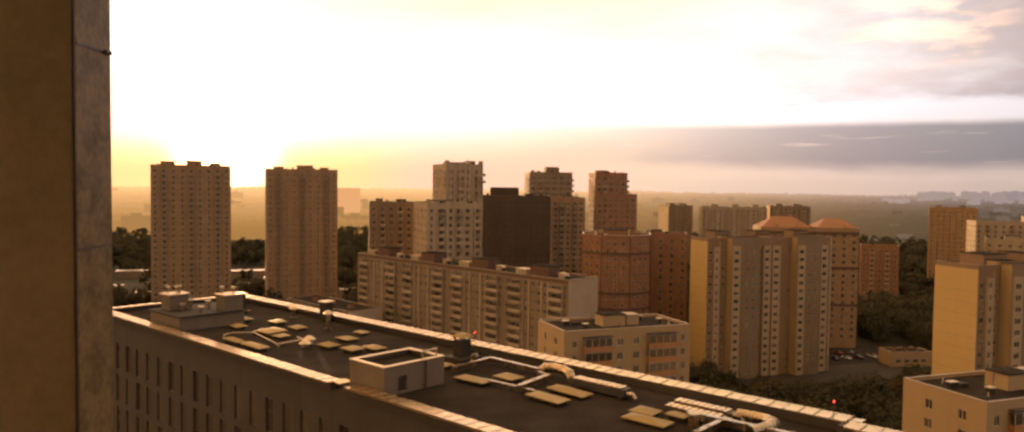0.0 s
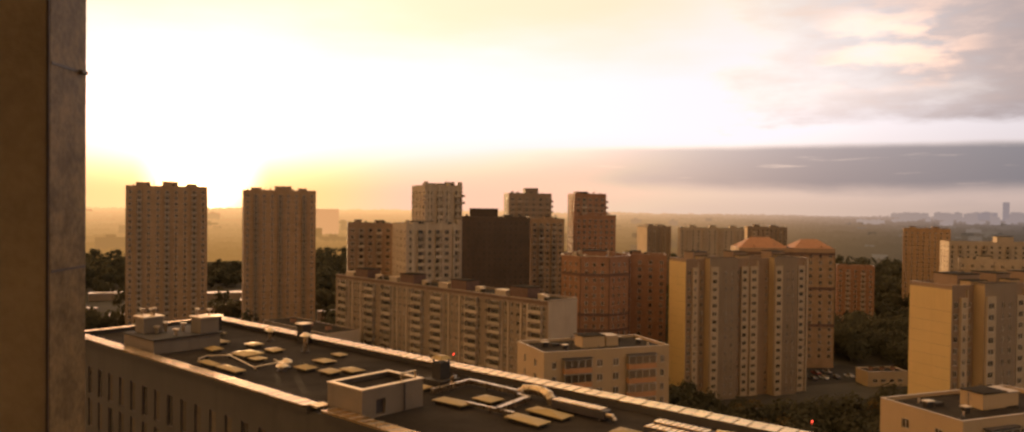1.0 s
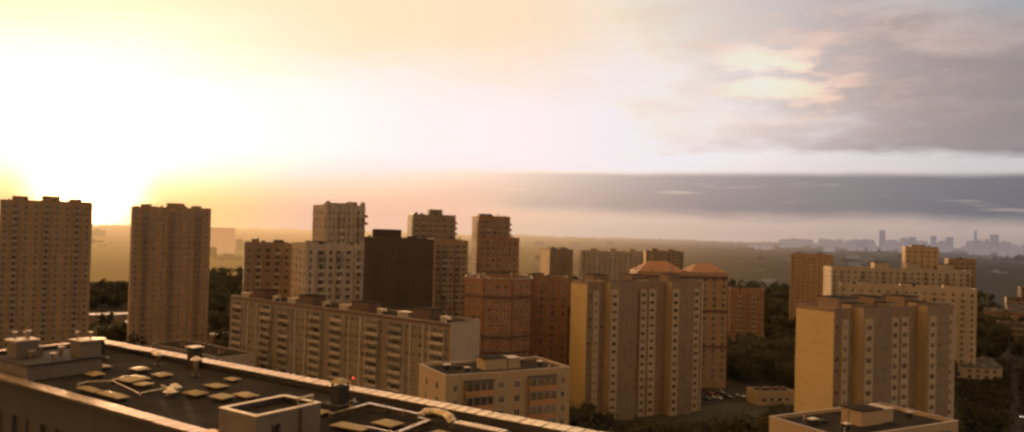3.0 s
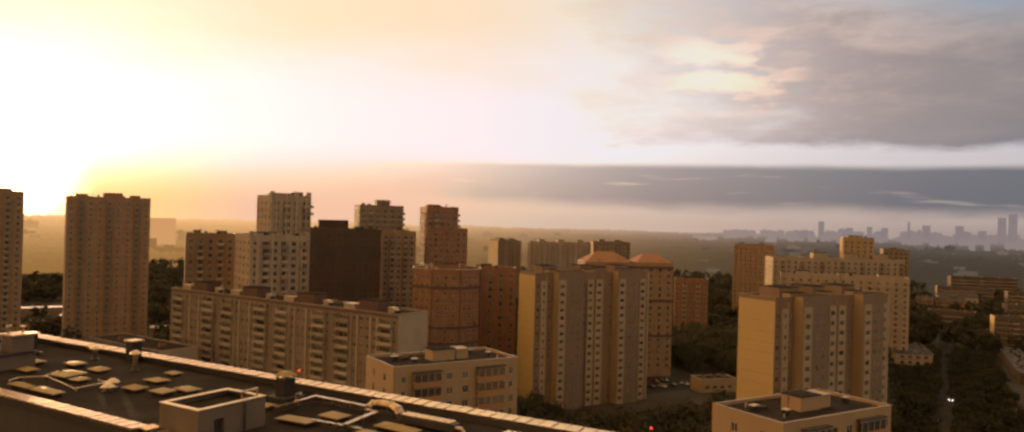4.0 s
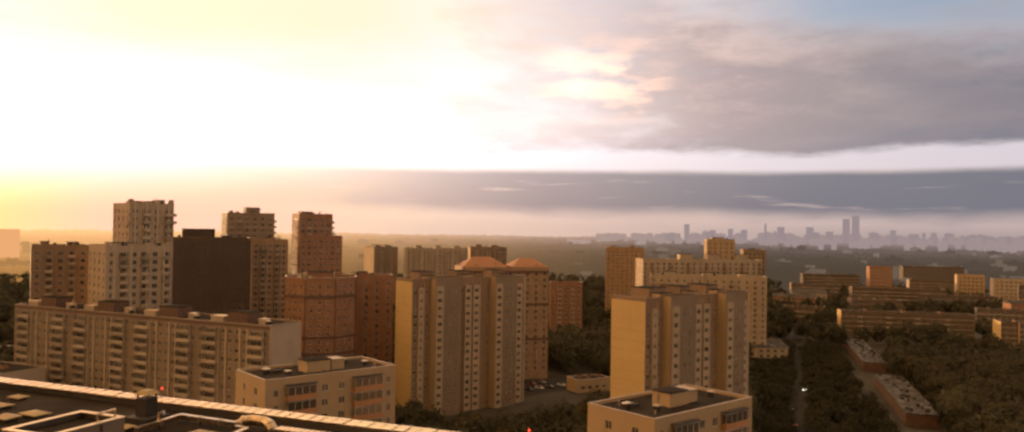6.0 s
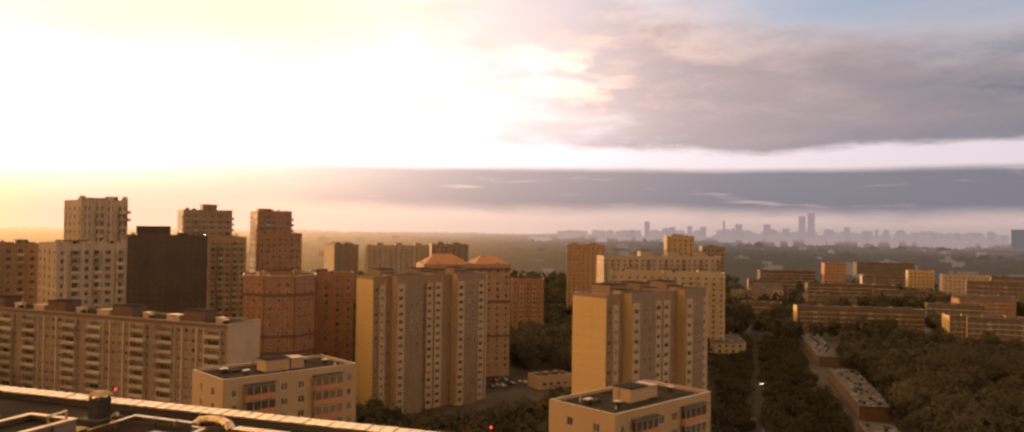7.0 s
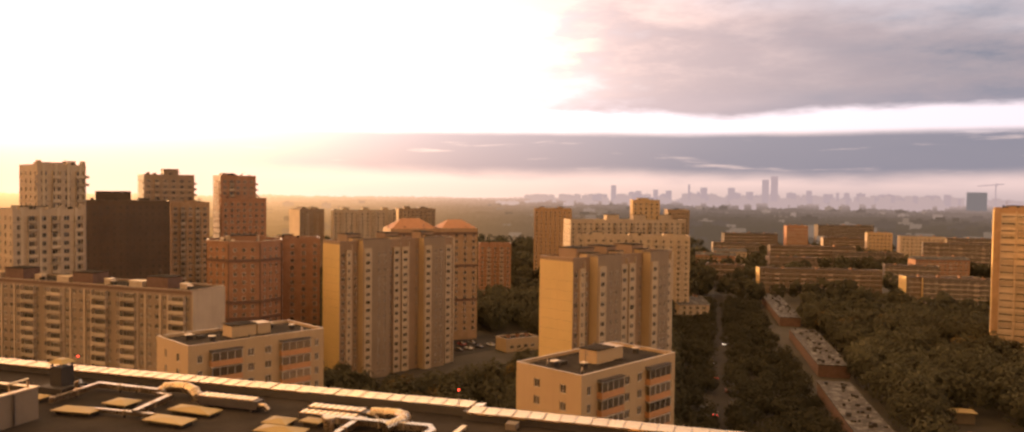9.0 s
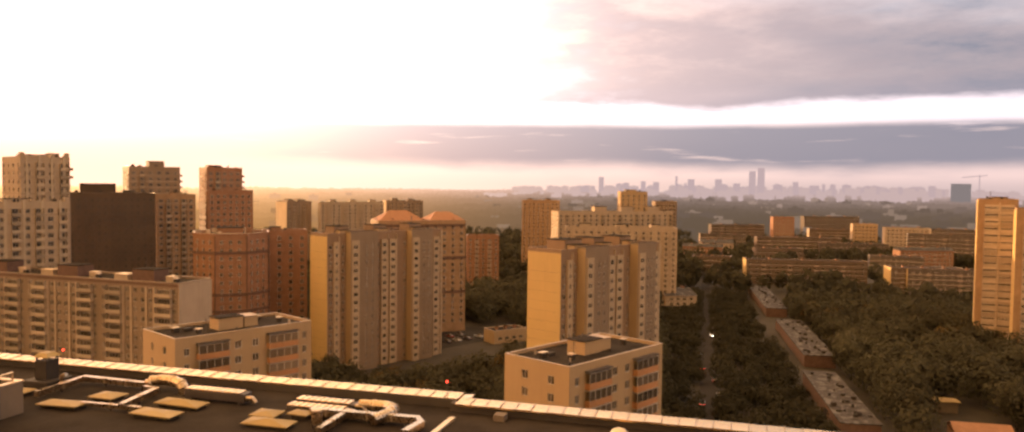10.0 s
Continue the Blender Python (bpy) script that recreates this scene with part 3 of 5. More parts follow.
def long_block(m, length, depth, height):
    e = thing("apartment_block", m, "long tan apartment block with stacked balconies and rooftop housings", "apartment building")
    n, pitch = 14, 2.8
    base = height - 0.8 - n * pitch
    rows = storeys(base, n, pitch, 0.85, 1.4)
    sect = 4
    sw = length / sect
    cols = []
    for k in range(sect):
        o = k * sw
        cols += [(o + 1.6, 1.2), (o + 10.6, 1.3), (o + 13.4, 1.3), (o + 16.2, 1.3), (o + 19.0, 1.3), (o + sw - 1.8, 1.2)]
    block(e, "wall", 0, 0, length, depth, 0, height, GREY, {"front": cols}, rows, 2)
    part("end_wall", Soup().box(length + 0.004, length + 0.2, 0, depth, 0, height + 0.3), PALE, e, "blank pale end wall")
    for k in range(sect):
        for c, w in ((6.0, 5.6), (24.0, 5.6)):
            for i in range(3, n):
                loggia(e, pose(k * sw + c, -0.004, base + i * pitch, 0, 0, 0), w)
                bk = part("balcony_window", window_mesh(w - 1.2, 1.9, 4), None, e)
                bk.matrix_basis = pose(k * sw + c, -0.02, base + i * pitch + 0.3, 0, 0, 0)
    roof_edge(e, 0, 0, length, depth, height, 0.6, wall=GREY)
    part("attic_band", Soup().box(0, length, -0.14, -0.004, height - 0.5, height + 0.2), BAND, e, "dark band under the roof edge")
    for k in range(sect):
        o = k * sw
        for x in (9.2, 12.0, 17.6, 20.4):
            part("pilaster", Soup().box(o + x - 0.35, o + x + 0.35, -0.25, -0.004, 0, height - 1.0), PALE, e, "pale vertical strip")
        roof_box(e, "lift_housing", o + 9, o + 17, 3.5, 9.5, height, height + 3.3, BAND)
        roof_box(e, "tank_housing", o + 2.2, o + 7.2, 3.5, 7.0, height, height + 1.6, PALE, FLASHING)
        roof_box(e, "vent", o + 20, o + 22.5, 5, 7.2, height, height + 1.5, PALE, FLASHING)
        roof_box(e, "vent", o + 24.5, o + 25.6, 3, 4.2, height, height + 1.3, SHAFT, FLASHING)
        aerial(e, o + 12, 6, height + 3.2, 2.5)
    return e


long_block(place(-57.0, 327.6, 0, 137), 116.0, 13.6, 39.6)

# ---- towers and blocks further off ----


def tower(m, length, depth, height, material, label, pitch=2.9, front=6, left=3, w=1.5, top=(), group="", balc=0, crown=0.8, end_mat=None, far=False, pilasters=0, corners=0, panes=2, courses=0, fins=0):
    e = thing("tower_block", m, label, "apartment building", group)
    n = int((height - 2) // pitch)
    rows = storeys(height - 1.0 - n * pitch, n, pitch, 0.7, 1.7)
    cols = {"front": spread(length, front, w, 1.2) if front else [], "left": spread(depth, left, w, 1.6) if left else []}
    block(e, "wall", 0, 0, length, depth, 0, height, material, cols, rows, panes, far=far)
    if end_mat:
        part("end_wall", Soup().box(-0.2, -0.004, 0, depth, 0, height), end_mat, e)
    if balc:
        spots = [pose(c, -0.004, a - 0.8, 0, 0, 0) for c, _ in cols["front"][1::balc] for a, _ in rows]
        if far:
            loggia(e, spots.pop(0), 2.6)
            joined("balcony_tier", BALC["l", 2.6], spots, e)
        for q in () if far else spots:
            loggia(e, q, 2.6)
    roof_edge(e, 0, 0, length, depth, height, crown, wall=material)
    for k in range(pilasters):
        x = length * (k + 0.5) / pilasters
        part("pilaster", Soup().box(x - 0.45, x + 0.45, -0.3, -0.004, 0, height + crown + 0.6), PLASTER, e, "pale vertical strip")
    for a, _ in rows[1::courses] if courses else ():
        part("string_course", Soup().box(-0.1, length + 0.1, -0.12, -0.004, a - 0.62, a - 0.3).box(-0.12, -0.004, -0.004, depth, a - 0.62, a - 0.3), LOGGIA, e, "pale course between the storeys")
    for k in range(fins):
        x = (length - 1.4) * k / max(1, fins - 1)
        part("roof_fin", bevel_box(x, x + 1.4, 0.3, 2.2, height + crown + 0.1, height + crown + (1.5 if k in (0, fins - 1) else 0.8), 0.08), material, e)
    for a, _ in rows[-corners:] if corners else ():
        for x0 in (-0.9, length + 0.004):
            part("corner_balcony", bevel_box(x0, x0 + 0.896, -0.7, 2.6, a - 0.8, a + 0.25, 0.03), material, e)

    rng = random.Random(int(length * 10 + height))
    for k in range(6):
        x, y, w_, h = rng.uniform(0.8, length - 2), rng.uniform(0.06, 0.2) * depth, rng.uniform(0.5, 1.4), rng.uniform(1.1, 2.0)
        part("vent", bevel_box(x, x + w_, y, y + w_, height + 0.034, height + h, 0.04), SHAFT if k % 2 else material, e)
    aerial(e, rng.uniform(2, length - 2), depth * 0.5, height, rng.uniform(2.5, 4.5))
    for x, w_, h in top:
        roof_box(e, "roof_housing", x, x + w_, depth * 0.3, depth * 0.7, height, height + h, material)
    return e


TWIN = "twin towers before the low sun"
tower(place(-170.0, 394.9, 0, 72), 37, 21, 75.6, BRICK_PALE, "tall brown tower block dark against the low sun", front=9, left=5, top=((4, 6, 2.5), (16, 7, 3.0), (27, 5, 2.0)), group=TWIN, balc=3, far=True)
tower(place(-118.8, 413.3, 0, 72), 36, 21, 74.4, BRICK_PALE, "tall brown tower block with balconies against the sun", front=9, left=5, top=((4, 5, 2.0), (16, 8, 2.8), (28, 4, 1.8)), group=TWIN, balc=3, far=True)
tower(place(-21.2, 329.3, 0, 71), 16.0, 22, 76.2, PALE, "tall pale tower with balconies and stepped roof", w=1.9, courses=1, fins=4, front=4, left=4, top=((3, 8, 1.6), (12.6, 2, 2.2)), balc=2, pilasters=4, corners=2)
tower(place(-27.7, 316.8, 0, 71), 22.5, 24, 60.4, PALE, "pale balconied block stepping down from the tall tower", w=1.9, courses=1, fins=3, front=6, left=4, top=((4, 9, 1.6),), balc=2, pilasters=4)
tower(place(-56.3, 352.0, 0, 80), 19.5, 15, 59.6, TAN, "brown apartment block beside the pale tower", w=1.7, balc=2, front=5, left=3, top=((3, 3, 2.0), (12, 4, 1.8)))
tower(place(-8.3, 388.0, 0, 88), 34.5, 18, 62.4, DARK, "unlit dark-clad block with a rooftop storey", front=13, left=0, w=1.3, panes=1, far=True, top=((5, 14, 4.6), (22, 4, 1.6)))
tower(place(17.3, 432.0, 0, 84), 23.5, 20, 74.6, GREY, "tan tower with balconied corners and roof housing", courses=1, w=1.8, front=6, left=3, top=((10, 7, 3.6),), balc=5, corners=5)
tower(place(27.8, 408.0, 0, 84), 17.5, 16, 61.4, BRICK_PALE, "ochre brick block below the tan tower", courses=3, w=1.7, front=5, left=3, top=((8, 3, 1.6),), balc=2)
tower(place(51.2, 418.0, 0, 84), 17.2, 16, 74.6, BRICK, "slender red-brown tower with stepped top", courses=2, w=1.8, front=5, left=3, top=((2, 6, 1.8),), balc=4, corners=4)
tower(place(51.0, 412.0, 0, 86), 21.5, 5.5, 63.5, BRICK, "lower storeys in front of the slender red-brown tower", front=7, left=1)


def brick_drum(m, radius, height):
    e = thing("tower_block", m, "eight-sided red brick tower with dark bands", "apartment building")
    n = 8
    side = 2 * radius * math.tan(math.pi / n)
    rows = storeys(height - 1.0 - 16 * 2.9, 16, 2.9, 0.8, 1.5)
    for k in range(n):
        a = 2 * math.pi * k / n
        f = part("wall", Soup(), BRICK, e)
        s = Soup()
        panel(s, (-side / 2, -radius, 0), (1, 0, 0), side, 0, height, [(2.0 + i * 3.0 - 0.6, 2.0 + i * 3.0 + 0.6) for i in range(3)], rows, (0, 1, 0))
        f.data = s.mesh("wall", BRICK)
        f.matrix_basis = Matrix.Rotation(a, 4, "Z")
        for i in range(3):
            for ra, rb in rows:
                w = part("window", window_mesh(1.2, 1.5, 2), None, e)
                w.matrix_basis = Matrix.Rotation(a, 4, "Z") @ pose(-side / 2 + 2.0 + i * 3.0, -radius + 0.16, ra)
        for z in (height - 6.6, height - 21.5, height - 27.5):
            b = part("band", Soup().box(-side / 2, side / 2, -radius - 0.25, -radius - 0.004, z, z + 1.0), BAND, e, "dark brick band")
            b.matrix_basis = Matrix.Rotation(a, 4, "Z")
        c = part("parapet", Soup().box(-side / 2, side / 2, -radius - 0.15, -radius + 0.3, height, height + 0.8), BRICK, e)
        c.matrix_basis = Matrix.Rotation(a, 4, "Z")
        c = part("parapet_cap", Soup().box(-side / 2, side / 2, -radius - 0.22, -radius + 0.36, height + 0.804, height + 0.9), FLASHING, e)
        c.matrix_basis = Matrix.Rotation(a, 4, "Z")
        c = part("corner_strip", Soup().box(side / 2 - 0.5, side / 2 - 0.02, -radius - 0.18, -radius - 0.004, 0, height - 0.2), BAND, e, "dark strip at the corner")
        c.matrix_basis = Matrix.Rotation(a, 4, "Z")
    rng = random.Random(21)
    for k in range(14):
        x, y, h = rng.uniform(-9, 9), rng.uniform(-9, 9), rng.uniform(1.0, 2.4)
        part("vent", bevel_box(x, x + rng.uniform(0.5, 1.3), y, y + rng.uniform(0.5, 1.2), height + 0.06, height + h, 0.04), FLASHING if k % 3 == 0 else BRICK, e)
    bm = bmesh.new()
    bmesh.ops.create_circle(bm, cap_ends=True, radius=radius / math.cos(math.pi / 8), segments=8, matrix=pose(0, 0, height + 0.05, 0, 0, 22.5))
    part("roof_felt", bm, BITUMEN, e)
    roof_box(e, "roof_housing", -5, 4, -3, 5, height + 0.02, height + 2.2, BRICK)


brick_drum(place(46.5, 310.0, 0, 98), 13.0, 49.6)
tower(place(60.0, 322.0, 0, 98), 17, 12, 49.0, BRICK, "red brick block beside the eight-sided tower", front=4, left=3, top=((3, 4, 1.8),))
tower(place(140.0, 650.0, 0, 80), 21, 22, 51.5, GREY, "grey distant apartment block with balconies", front=5, left=0, end_mat=CREAM, top=((4, 4, 2.2), (13, 4, 2)), balc=2, far=True)
tower(place(163.0, 634.0, 0, 97), 51, 14, 51.2, PALE, "distant pale panel block with rooftop housings", balc=3, pilasters=4, front=12, left=3, top=((8, 5, 2.6), (24, 5, 2.6), (40, 5, 2.6)), far=True)
tower(place(228.0, 664.0, 0, 97), 33, 14, 51.6, GREY, "distant grey panel block behind the pale one", front=9, left=0, end_mat=CREAM, top=((6, 5, 2.6), (20, 5, 2.2)), balc=3, far=True)


def orange_roofed(m, length, depth, height):
    e = tower(m, length, depth, height, BRICK_PALE, "ochre brick block with an orange hipped metal roof", front=10, left=3)
    for x0, x1, h in ((0.5, length * 0.52, 4.4), (length * 0.58, length - 0.5, 3.8)):
        s = Soup()
        z, mid = height + 0.86, depth / 2
        a, b, c, d = (x0, 0.2, z), (x1, 0.2, z), (x1, depth - 0.2, z), (x0, depth - 0.2, z)
        p, q = (x0 + (x1 - x0) * 0.3, mid, z + h), (x1 - (x1 - x0) * 0.3, mid, z + h)
        s.quad(a, b, q, p)
        s.quad(c, d, p, q)
        s.quad(d, a, p, p)
        s.quad(b, c, q, q)
        part("roof", s, ORANGE_ROOF, e, "orange metal hipped roof")
    for z in (height - 2.0, height - 17.0, height - 33.0):
        part("band", Soup().box(0, length, -0.3, -0.004, z, z + 1.1), BAND, e, "dark brick band")


orange_roofed(place(114.0, 343.0, 0, 95), 41.5, 15, 51.0)
tower(place(209.0, 454.0, 0, 112), 20, 12, 35.5, BRICK, "red brick block among the trees", front=5, left=3, balc=2, far=True)
tower(place(297.0, 544.0, 0, 118), 29, 15, 55.0, BRICK_PALE, "ochre distant apartment block", front=8, left=3, top=((4, 4, 2), (18, 4, 2)), far=True)
tower(place(279.0, 460.0, 0, 101), 86, 14, 49.6, PALE, "long yellowish apartment block with grey rooftop housings", courses=1, front=20, left=3, top=((28, 9, 4), (48, 9, 4), (68, 9, 4)), balc=3, far=True)
tower(place(331.0, 462.0, 0, 118), 19, 15, 63.2, CREAM, "yellowish tower standing over the long block", front=5, left=3, top=((4, 8, 2),), far=True)
tower(place(368.0, 470.0, 0, 118), 16, 14, 56.0, GREY, "grey block behind the long block", front=5, left=2, far=True)
tower(place(231.5, 374.0, 0, 121), 61, 13, 45.0, PALE, "pale apartment block between the slab and the long block", courses=1, front=15, left=3, top=((8, 6, 2.2), (28, 8, 2.0), (47, 5, 2.0)), balc=3, far=True)


def balcony_tower(m, length, depth, height, label):
    """A tower whose front is filled by long balconies, floor upon floor."""
    # the lit left face is painted on as a golden end wall
    e = tower(m, length, depth, height, BRICK_PALE, label, front=0, left=0, group="ochre tower with wide balconies", top=((5, 6, 1.6),), end_mat=CREAM_SUN_END)
    n = int((height - 2) // 2.9)
    w = (length - 4.2) / 2
    for x in (2.4 + w / 2, 3.0 + w * 1.5):
        for i in range(n):
            z = height - 1.4 - (i + 1) * 2.9
            loggia(e, pose(x, -0.004, z, 0, 0, 0), w)
            part("glazing", window_mesh(w - 0.2, 1.0, 9), None, e, "glazed balcony front").matrix_basis = pose(x, -1.02, z + 1.02)
            part("spandrel", BALC.setdefault(("s", w), Soup().box(-w / 2, w / 2, -1.08, -0.004, 0, 0.82).mesh("spandrel", LOGGIA)), None, e).matrix_basis = pose(x, 0, z + 2.04)
    part("pillar", Soup().box(2.4 + w + 0.1, 2.4 + w + 0.5, -1.3, -0.004, 0, height - 0.4), PLASTER, e, "pale pillar between the balconies")
    return e


balcony_tower(place(331.3, 205.7, 0, 147), 14.4, 20, 64.2, "tall ochre tower with long balconies above the trees")
balcony_tower(place(322.5, 184.6, 0, 147), 16.0, 20, 61.0, "second wing of the ochre tower above the trees")

# ---- low brick houses on the far side of the trees ----


def low_house(x, y, az, length, depth, height, material, label, floors, front, end=None, pitched=0.0):
    e = thing("brick_house", place(x, y, 0, az), label, "apartment building", "low brick houses among the trees")
    rows = storeys(0.6, floors, (height - 1.2) / floors, 0.9, 1.4)
    block(e, "wall", 0, 0, length, depth, 0, height, material, {"front": spread(length, front, 2.0, 2)}, rows, 2, far=x * x + y * y > 420**2)
    if floors in (5, 6, 7) and length > 30:
        spots = Soup()
        for c, w in spread(length, front, 2.0, 2)[2::4]:
            for a, b in rows:
                spots.box(c - 1.5, c + 1.5, -1.0, -0.004, a - 1.0, a + 0.1)
        tagged(part("balcony_tier", spots, TRIM, e, "pale balcony fronts"), kind="stuff")
    lines = Soup()
    for a, b in rows[1:]:
        lines.box(0, length, -0.09, -0.004, a - 0.55, a - 0.15)
    if floors > 2:
        tagged(part("string_course", lines, LOGGIA, e, "pale courses between the storeys"), kind="stuff")
    if end:
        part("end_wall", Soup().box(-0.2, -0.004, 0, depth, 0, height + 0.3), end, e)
    if pitched:
        s = Soup()
        o, mid = 0.5, depth / 2
        s.quad((-o, -o, height + 0.1), (length + o, -o, height + 0.1), (length + o, mid, height + pitched), (-o, mid, height + pitched))
        s.quad((length + o, depth + o, height + 0.1), (-o, depth + o, height + 0.1), (-o, mid, height + pitched), (length + o, mid, height + pitched))
        s.quad((-o, depth + o, height + 0.1), (-o, -o, height + 0.1), (-o, mid, height + pitched), (-o, mid, height + pitched))
        s.quad((length + o, -o, height + 0.1), (length + o, depth + o, height + 0.1), (length + o, mid, height + pitched), (length + o, mid, height + pitched))
        part("roof", s, GARAGE_ROOF, e, "pale worn pitched roof")
    else:
        roof_edge(e, 0, 0, length, depth, height, 0.4, wall=material)
    for k in range(3):
        roof_box(e, "chimney", length * (0.2 + 0.28 * k), length * (0.2 + 0.28 * k) + 1.1, depth * 0.45, depth * 0.6, height, height + 1.5 + pitched * 0.8, BRICK)
    return e


# bright ends of these three: sunlight put into a separate wall colour
low_house(408.6, 418.1, 124, 82, 13, 17, HOUSE_BRICK, "long five-storey ochre brick house", 5, 18, CREAM_SUN_END)
low_house(458.0, 340.0, 124, 45, 13, 17, HOUSE_BRICK, "ochre brick house with lit end wall", 5, 11, CREAM_SUN_END)
low_house(464.4, 332.7, 129, 48, 13, 16.6, HOUSE_GREY, "grey panel house with a pale lit end wall", 5, 10, CREAM_SUN_END)
low_house(528.0, 600.0, 124, 30, 20, 12.5, PALE, "low pale house with a worn roof", 3, 7, None, 3.0)
low_house(648.0, 625.0, 124, 22, 15, 35.0, BRICK, "taller red brick house far among the trees", 10, 5)
low_house(560.0, 560.0, 124, 78, 14, 20.0, HOUSE_BRICK, "far brick house with flat roof", 6, 18)
low_house(600.0, 520.0, 126, 60, 14, 16.0, HOUSE_GREY, "far low house with flat roof", 4, 12)
# its sunlit look is put into the cream wall colour
low_house(700.0, 566.0, 132, 24, 13, 30.0, CREAM, "far pale house with sunlit walls", 8, 6, PALE)
low_house(690.0, 520.0, 132, 40, 13, 29.0, PALE, "far pale house in a row", 8, 10, PALE)
low_house(650.0, 467.0, 140, 72, 14, 27.0, HOUSE_GREY, "far grey house with long flat roof", 7, 16)
for k, (x, y, l, h, fl) in enumerate(((505, 505, 40, 15, 4), (560, 640, 46, 18, 5), (470, 560, 34, 14, 4), (620, 690, 60, 24, 7), (720, 640, 50, 20, 6), (540, 420, 38, 15, 4), (590, 430, 44, 17, 5), (760, 520, 46, 26, 8), (430, 500, 30, 12, 3), (800, 720, 70, 30, 9), (380, 560, 36, 16, 5))):
    low_house(x, y, 118 + 9 * (k % 3), l, 13, h, (HOUSE_BRICK, HOUSE_GREY, BRICK, HOUSE_GREY)[k % 4], ("ochre brick house among far trees", "grey panel house among far trees", "red brick house among far trees", "grey panel house among far trees")[k % 4], fl, int(l / 4.2), PALE if k % 3 == 1 else None, 2.6 if k % 4 == 2 else 0.0)
low_house(276.1, 341.5, 112, 17, 27, 9.0, PALE, "small pale house with a worn grey roof", 3, 4, None, 3.0)
low_house(153.4, 304.6, 86, 16.5, 9, 5.4, CREAM, "low pale shed by the car park", 1, 4)
FOOT.append((place(408.6, 418.1, 0, 124).inverted(), -6, 86, -26, 0))
FOOT.append((place(464.4, 332.7, 0, 129).inverted(), -14, 50, -34, 0))
low_house(330.0, 470.0, 100, 40, 14, 12.0, BRICK, "low brick house hidden in trees", 3, 9)

low_house(-83.8, 320.3, 137, 45, 14, 22.0, HOUSE_GREY, "low flat-roofed house behind the parapet", 6, 14)
part("end_wall", Soup().box(45.004, 45.2, 0, 14, 0, 22.6), PALE, bpy.data.objects[list(o.name for o in bpy.data.objects if o.name.startswith("brick_house"))[-1]])

# ---- low metal-roofed sheds towards the sun ----


def shed(x, y, az, length, depth, height, label):
    e = thing("shed", place(x, y, 0, az), label, "shed", "low metal-roofed sheds")
    part("wall", bevel_box(0, length, 0, depth, 0, height, 0.05), GREY, e)
    part("roof", bevel_box(-0.3, length + 0.3, -0.3, depth + 0.3, height + 0.004, height + 0.25, 0.05), DUCT, e, "shiny metal roof")
    FOOT.append((e.matrix_world.inverted(), -8, length + 8, -30, depth + 8))


for k, (x, y, l, d, h) in enumerate(((-186, 560, 26, 9, 5), (-150, 515, 30, 8, 6), (-166, 496, 14, 8, 4.5), (-262, 552, 22, 10, 5), (-120, 440, 18, 7, 5), (-250, 470, 28, 8, 5.5), (-205, 455, 18, 9, 4), (-92, 470, 26, 8, 5), (-100, 400, 16, 7, 5))):
    shed(x, y, 72 + 6 * (k % 3), l, d, h, ("low shed with a shiny metal roof", "long low shed with a metal roof catching the sun")[k % 2])

# ---- rows of garages ----


def garage_row(x, y, length, width, label):
    e = thing("garage_row", place(x, y, 0, 38.8), label, "garage", "rows of garages by the lane")
    part("wall", bevel_box(0, length, 0, width, 0, 4.6, 0.05), BAND, e)
    FOOT.append((e.matrix_world.inverted(), 0, length, 0, width))
    part("roof", bevel_box(-0.3, length + 0.3, -0.3, width + 0.3, 4.604, 4.9, 0.05), GARAGE_ROOF, e, "pale patched flat roof")
    rng = random.Random(int(length))
    for k in range(int(length / 2.6)):
        u, v, w = rng.uniform(1, length - 2), rng.uniform(0.5, width - 2), rng.uniform(0.5, 1.4)
        part("roof_vent", bevel_box(u, u + w, v, v + w, 4.904, 4.9 + rng.uniform(0.4, 1.1), 0.03), SHAFT, e)
    return e


garage_row(325.0, 302.4, 93, 10.5, "long low garage row with pale patched roof")
garage_row(251.7, 209.4, 82, 11.5, "garage row with pale roof and brick end")
garage_row(190.6, 142.9, 62, 10.5, "garage row with mottled pale roof under the trees")

# ---- the near building with its long flat roof ----
ROOF_Z, COPE_Z, EDGE_Z = 55.5, 56.10, 55.96
near = thing("flat_roof_building", place(0, 0, 0, 134), "near building with long flat roof, parapets and dark facade", "building")
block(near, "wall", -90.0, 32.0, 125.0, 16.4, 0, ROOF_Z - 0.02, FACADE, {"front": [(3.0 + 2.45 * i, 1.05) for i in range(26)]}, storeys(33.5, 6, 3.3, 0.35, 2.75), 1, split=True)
felt = Soup()
felt.quad((-89.6, 32.4, ROOF_Z), (34.6, 32.4, ROOF_Z), (34.6, 48.0, ROOF_Z), (-89.6, 48.0, ROOF_Z))
part("roof_felt", felt, BITUMEN, near, "dark roofing felt")
para = Soup()
for x0, x1, y0, y1, z1 in ((-90, -17.4, 47.55, 48.15, COPE_Z), (-17.4, 35, 46.8, 47.5, COPE_Z), (-90, -46.6, 31.7, 32.6, EDGE_Z), (-45.0, 35, 31.7, 32.6, EDGE_Z), (-90, -89.1, 32.6, 47.55, EDGE_Z)):
    para.box(x0, x1, y0, y1, ROOF_Z - 0.1, z1 - 0.07)
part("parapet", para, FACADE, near)


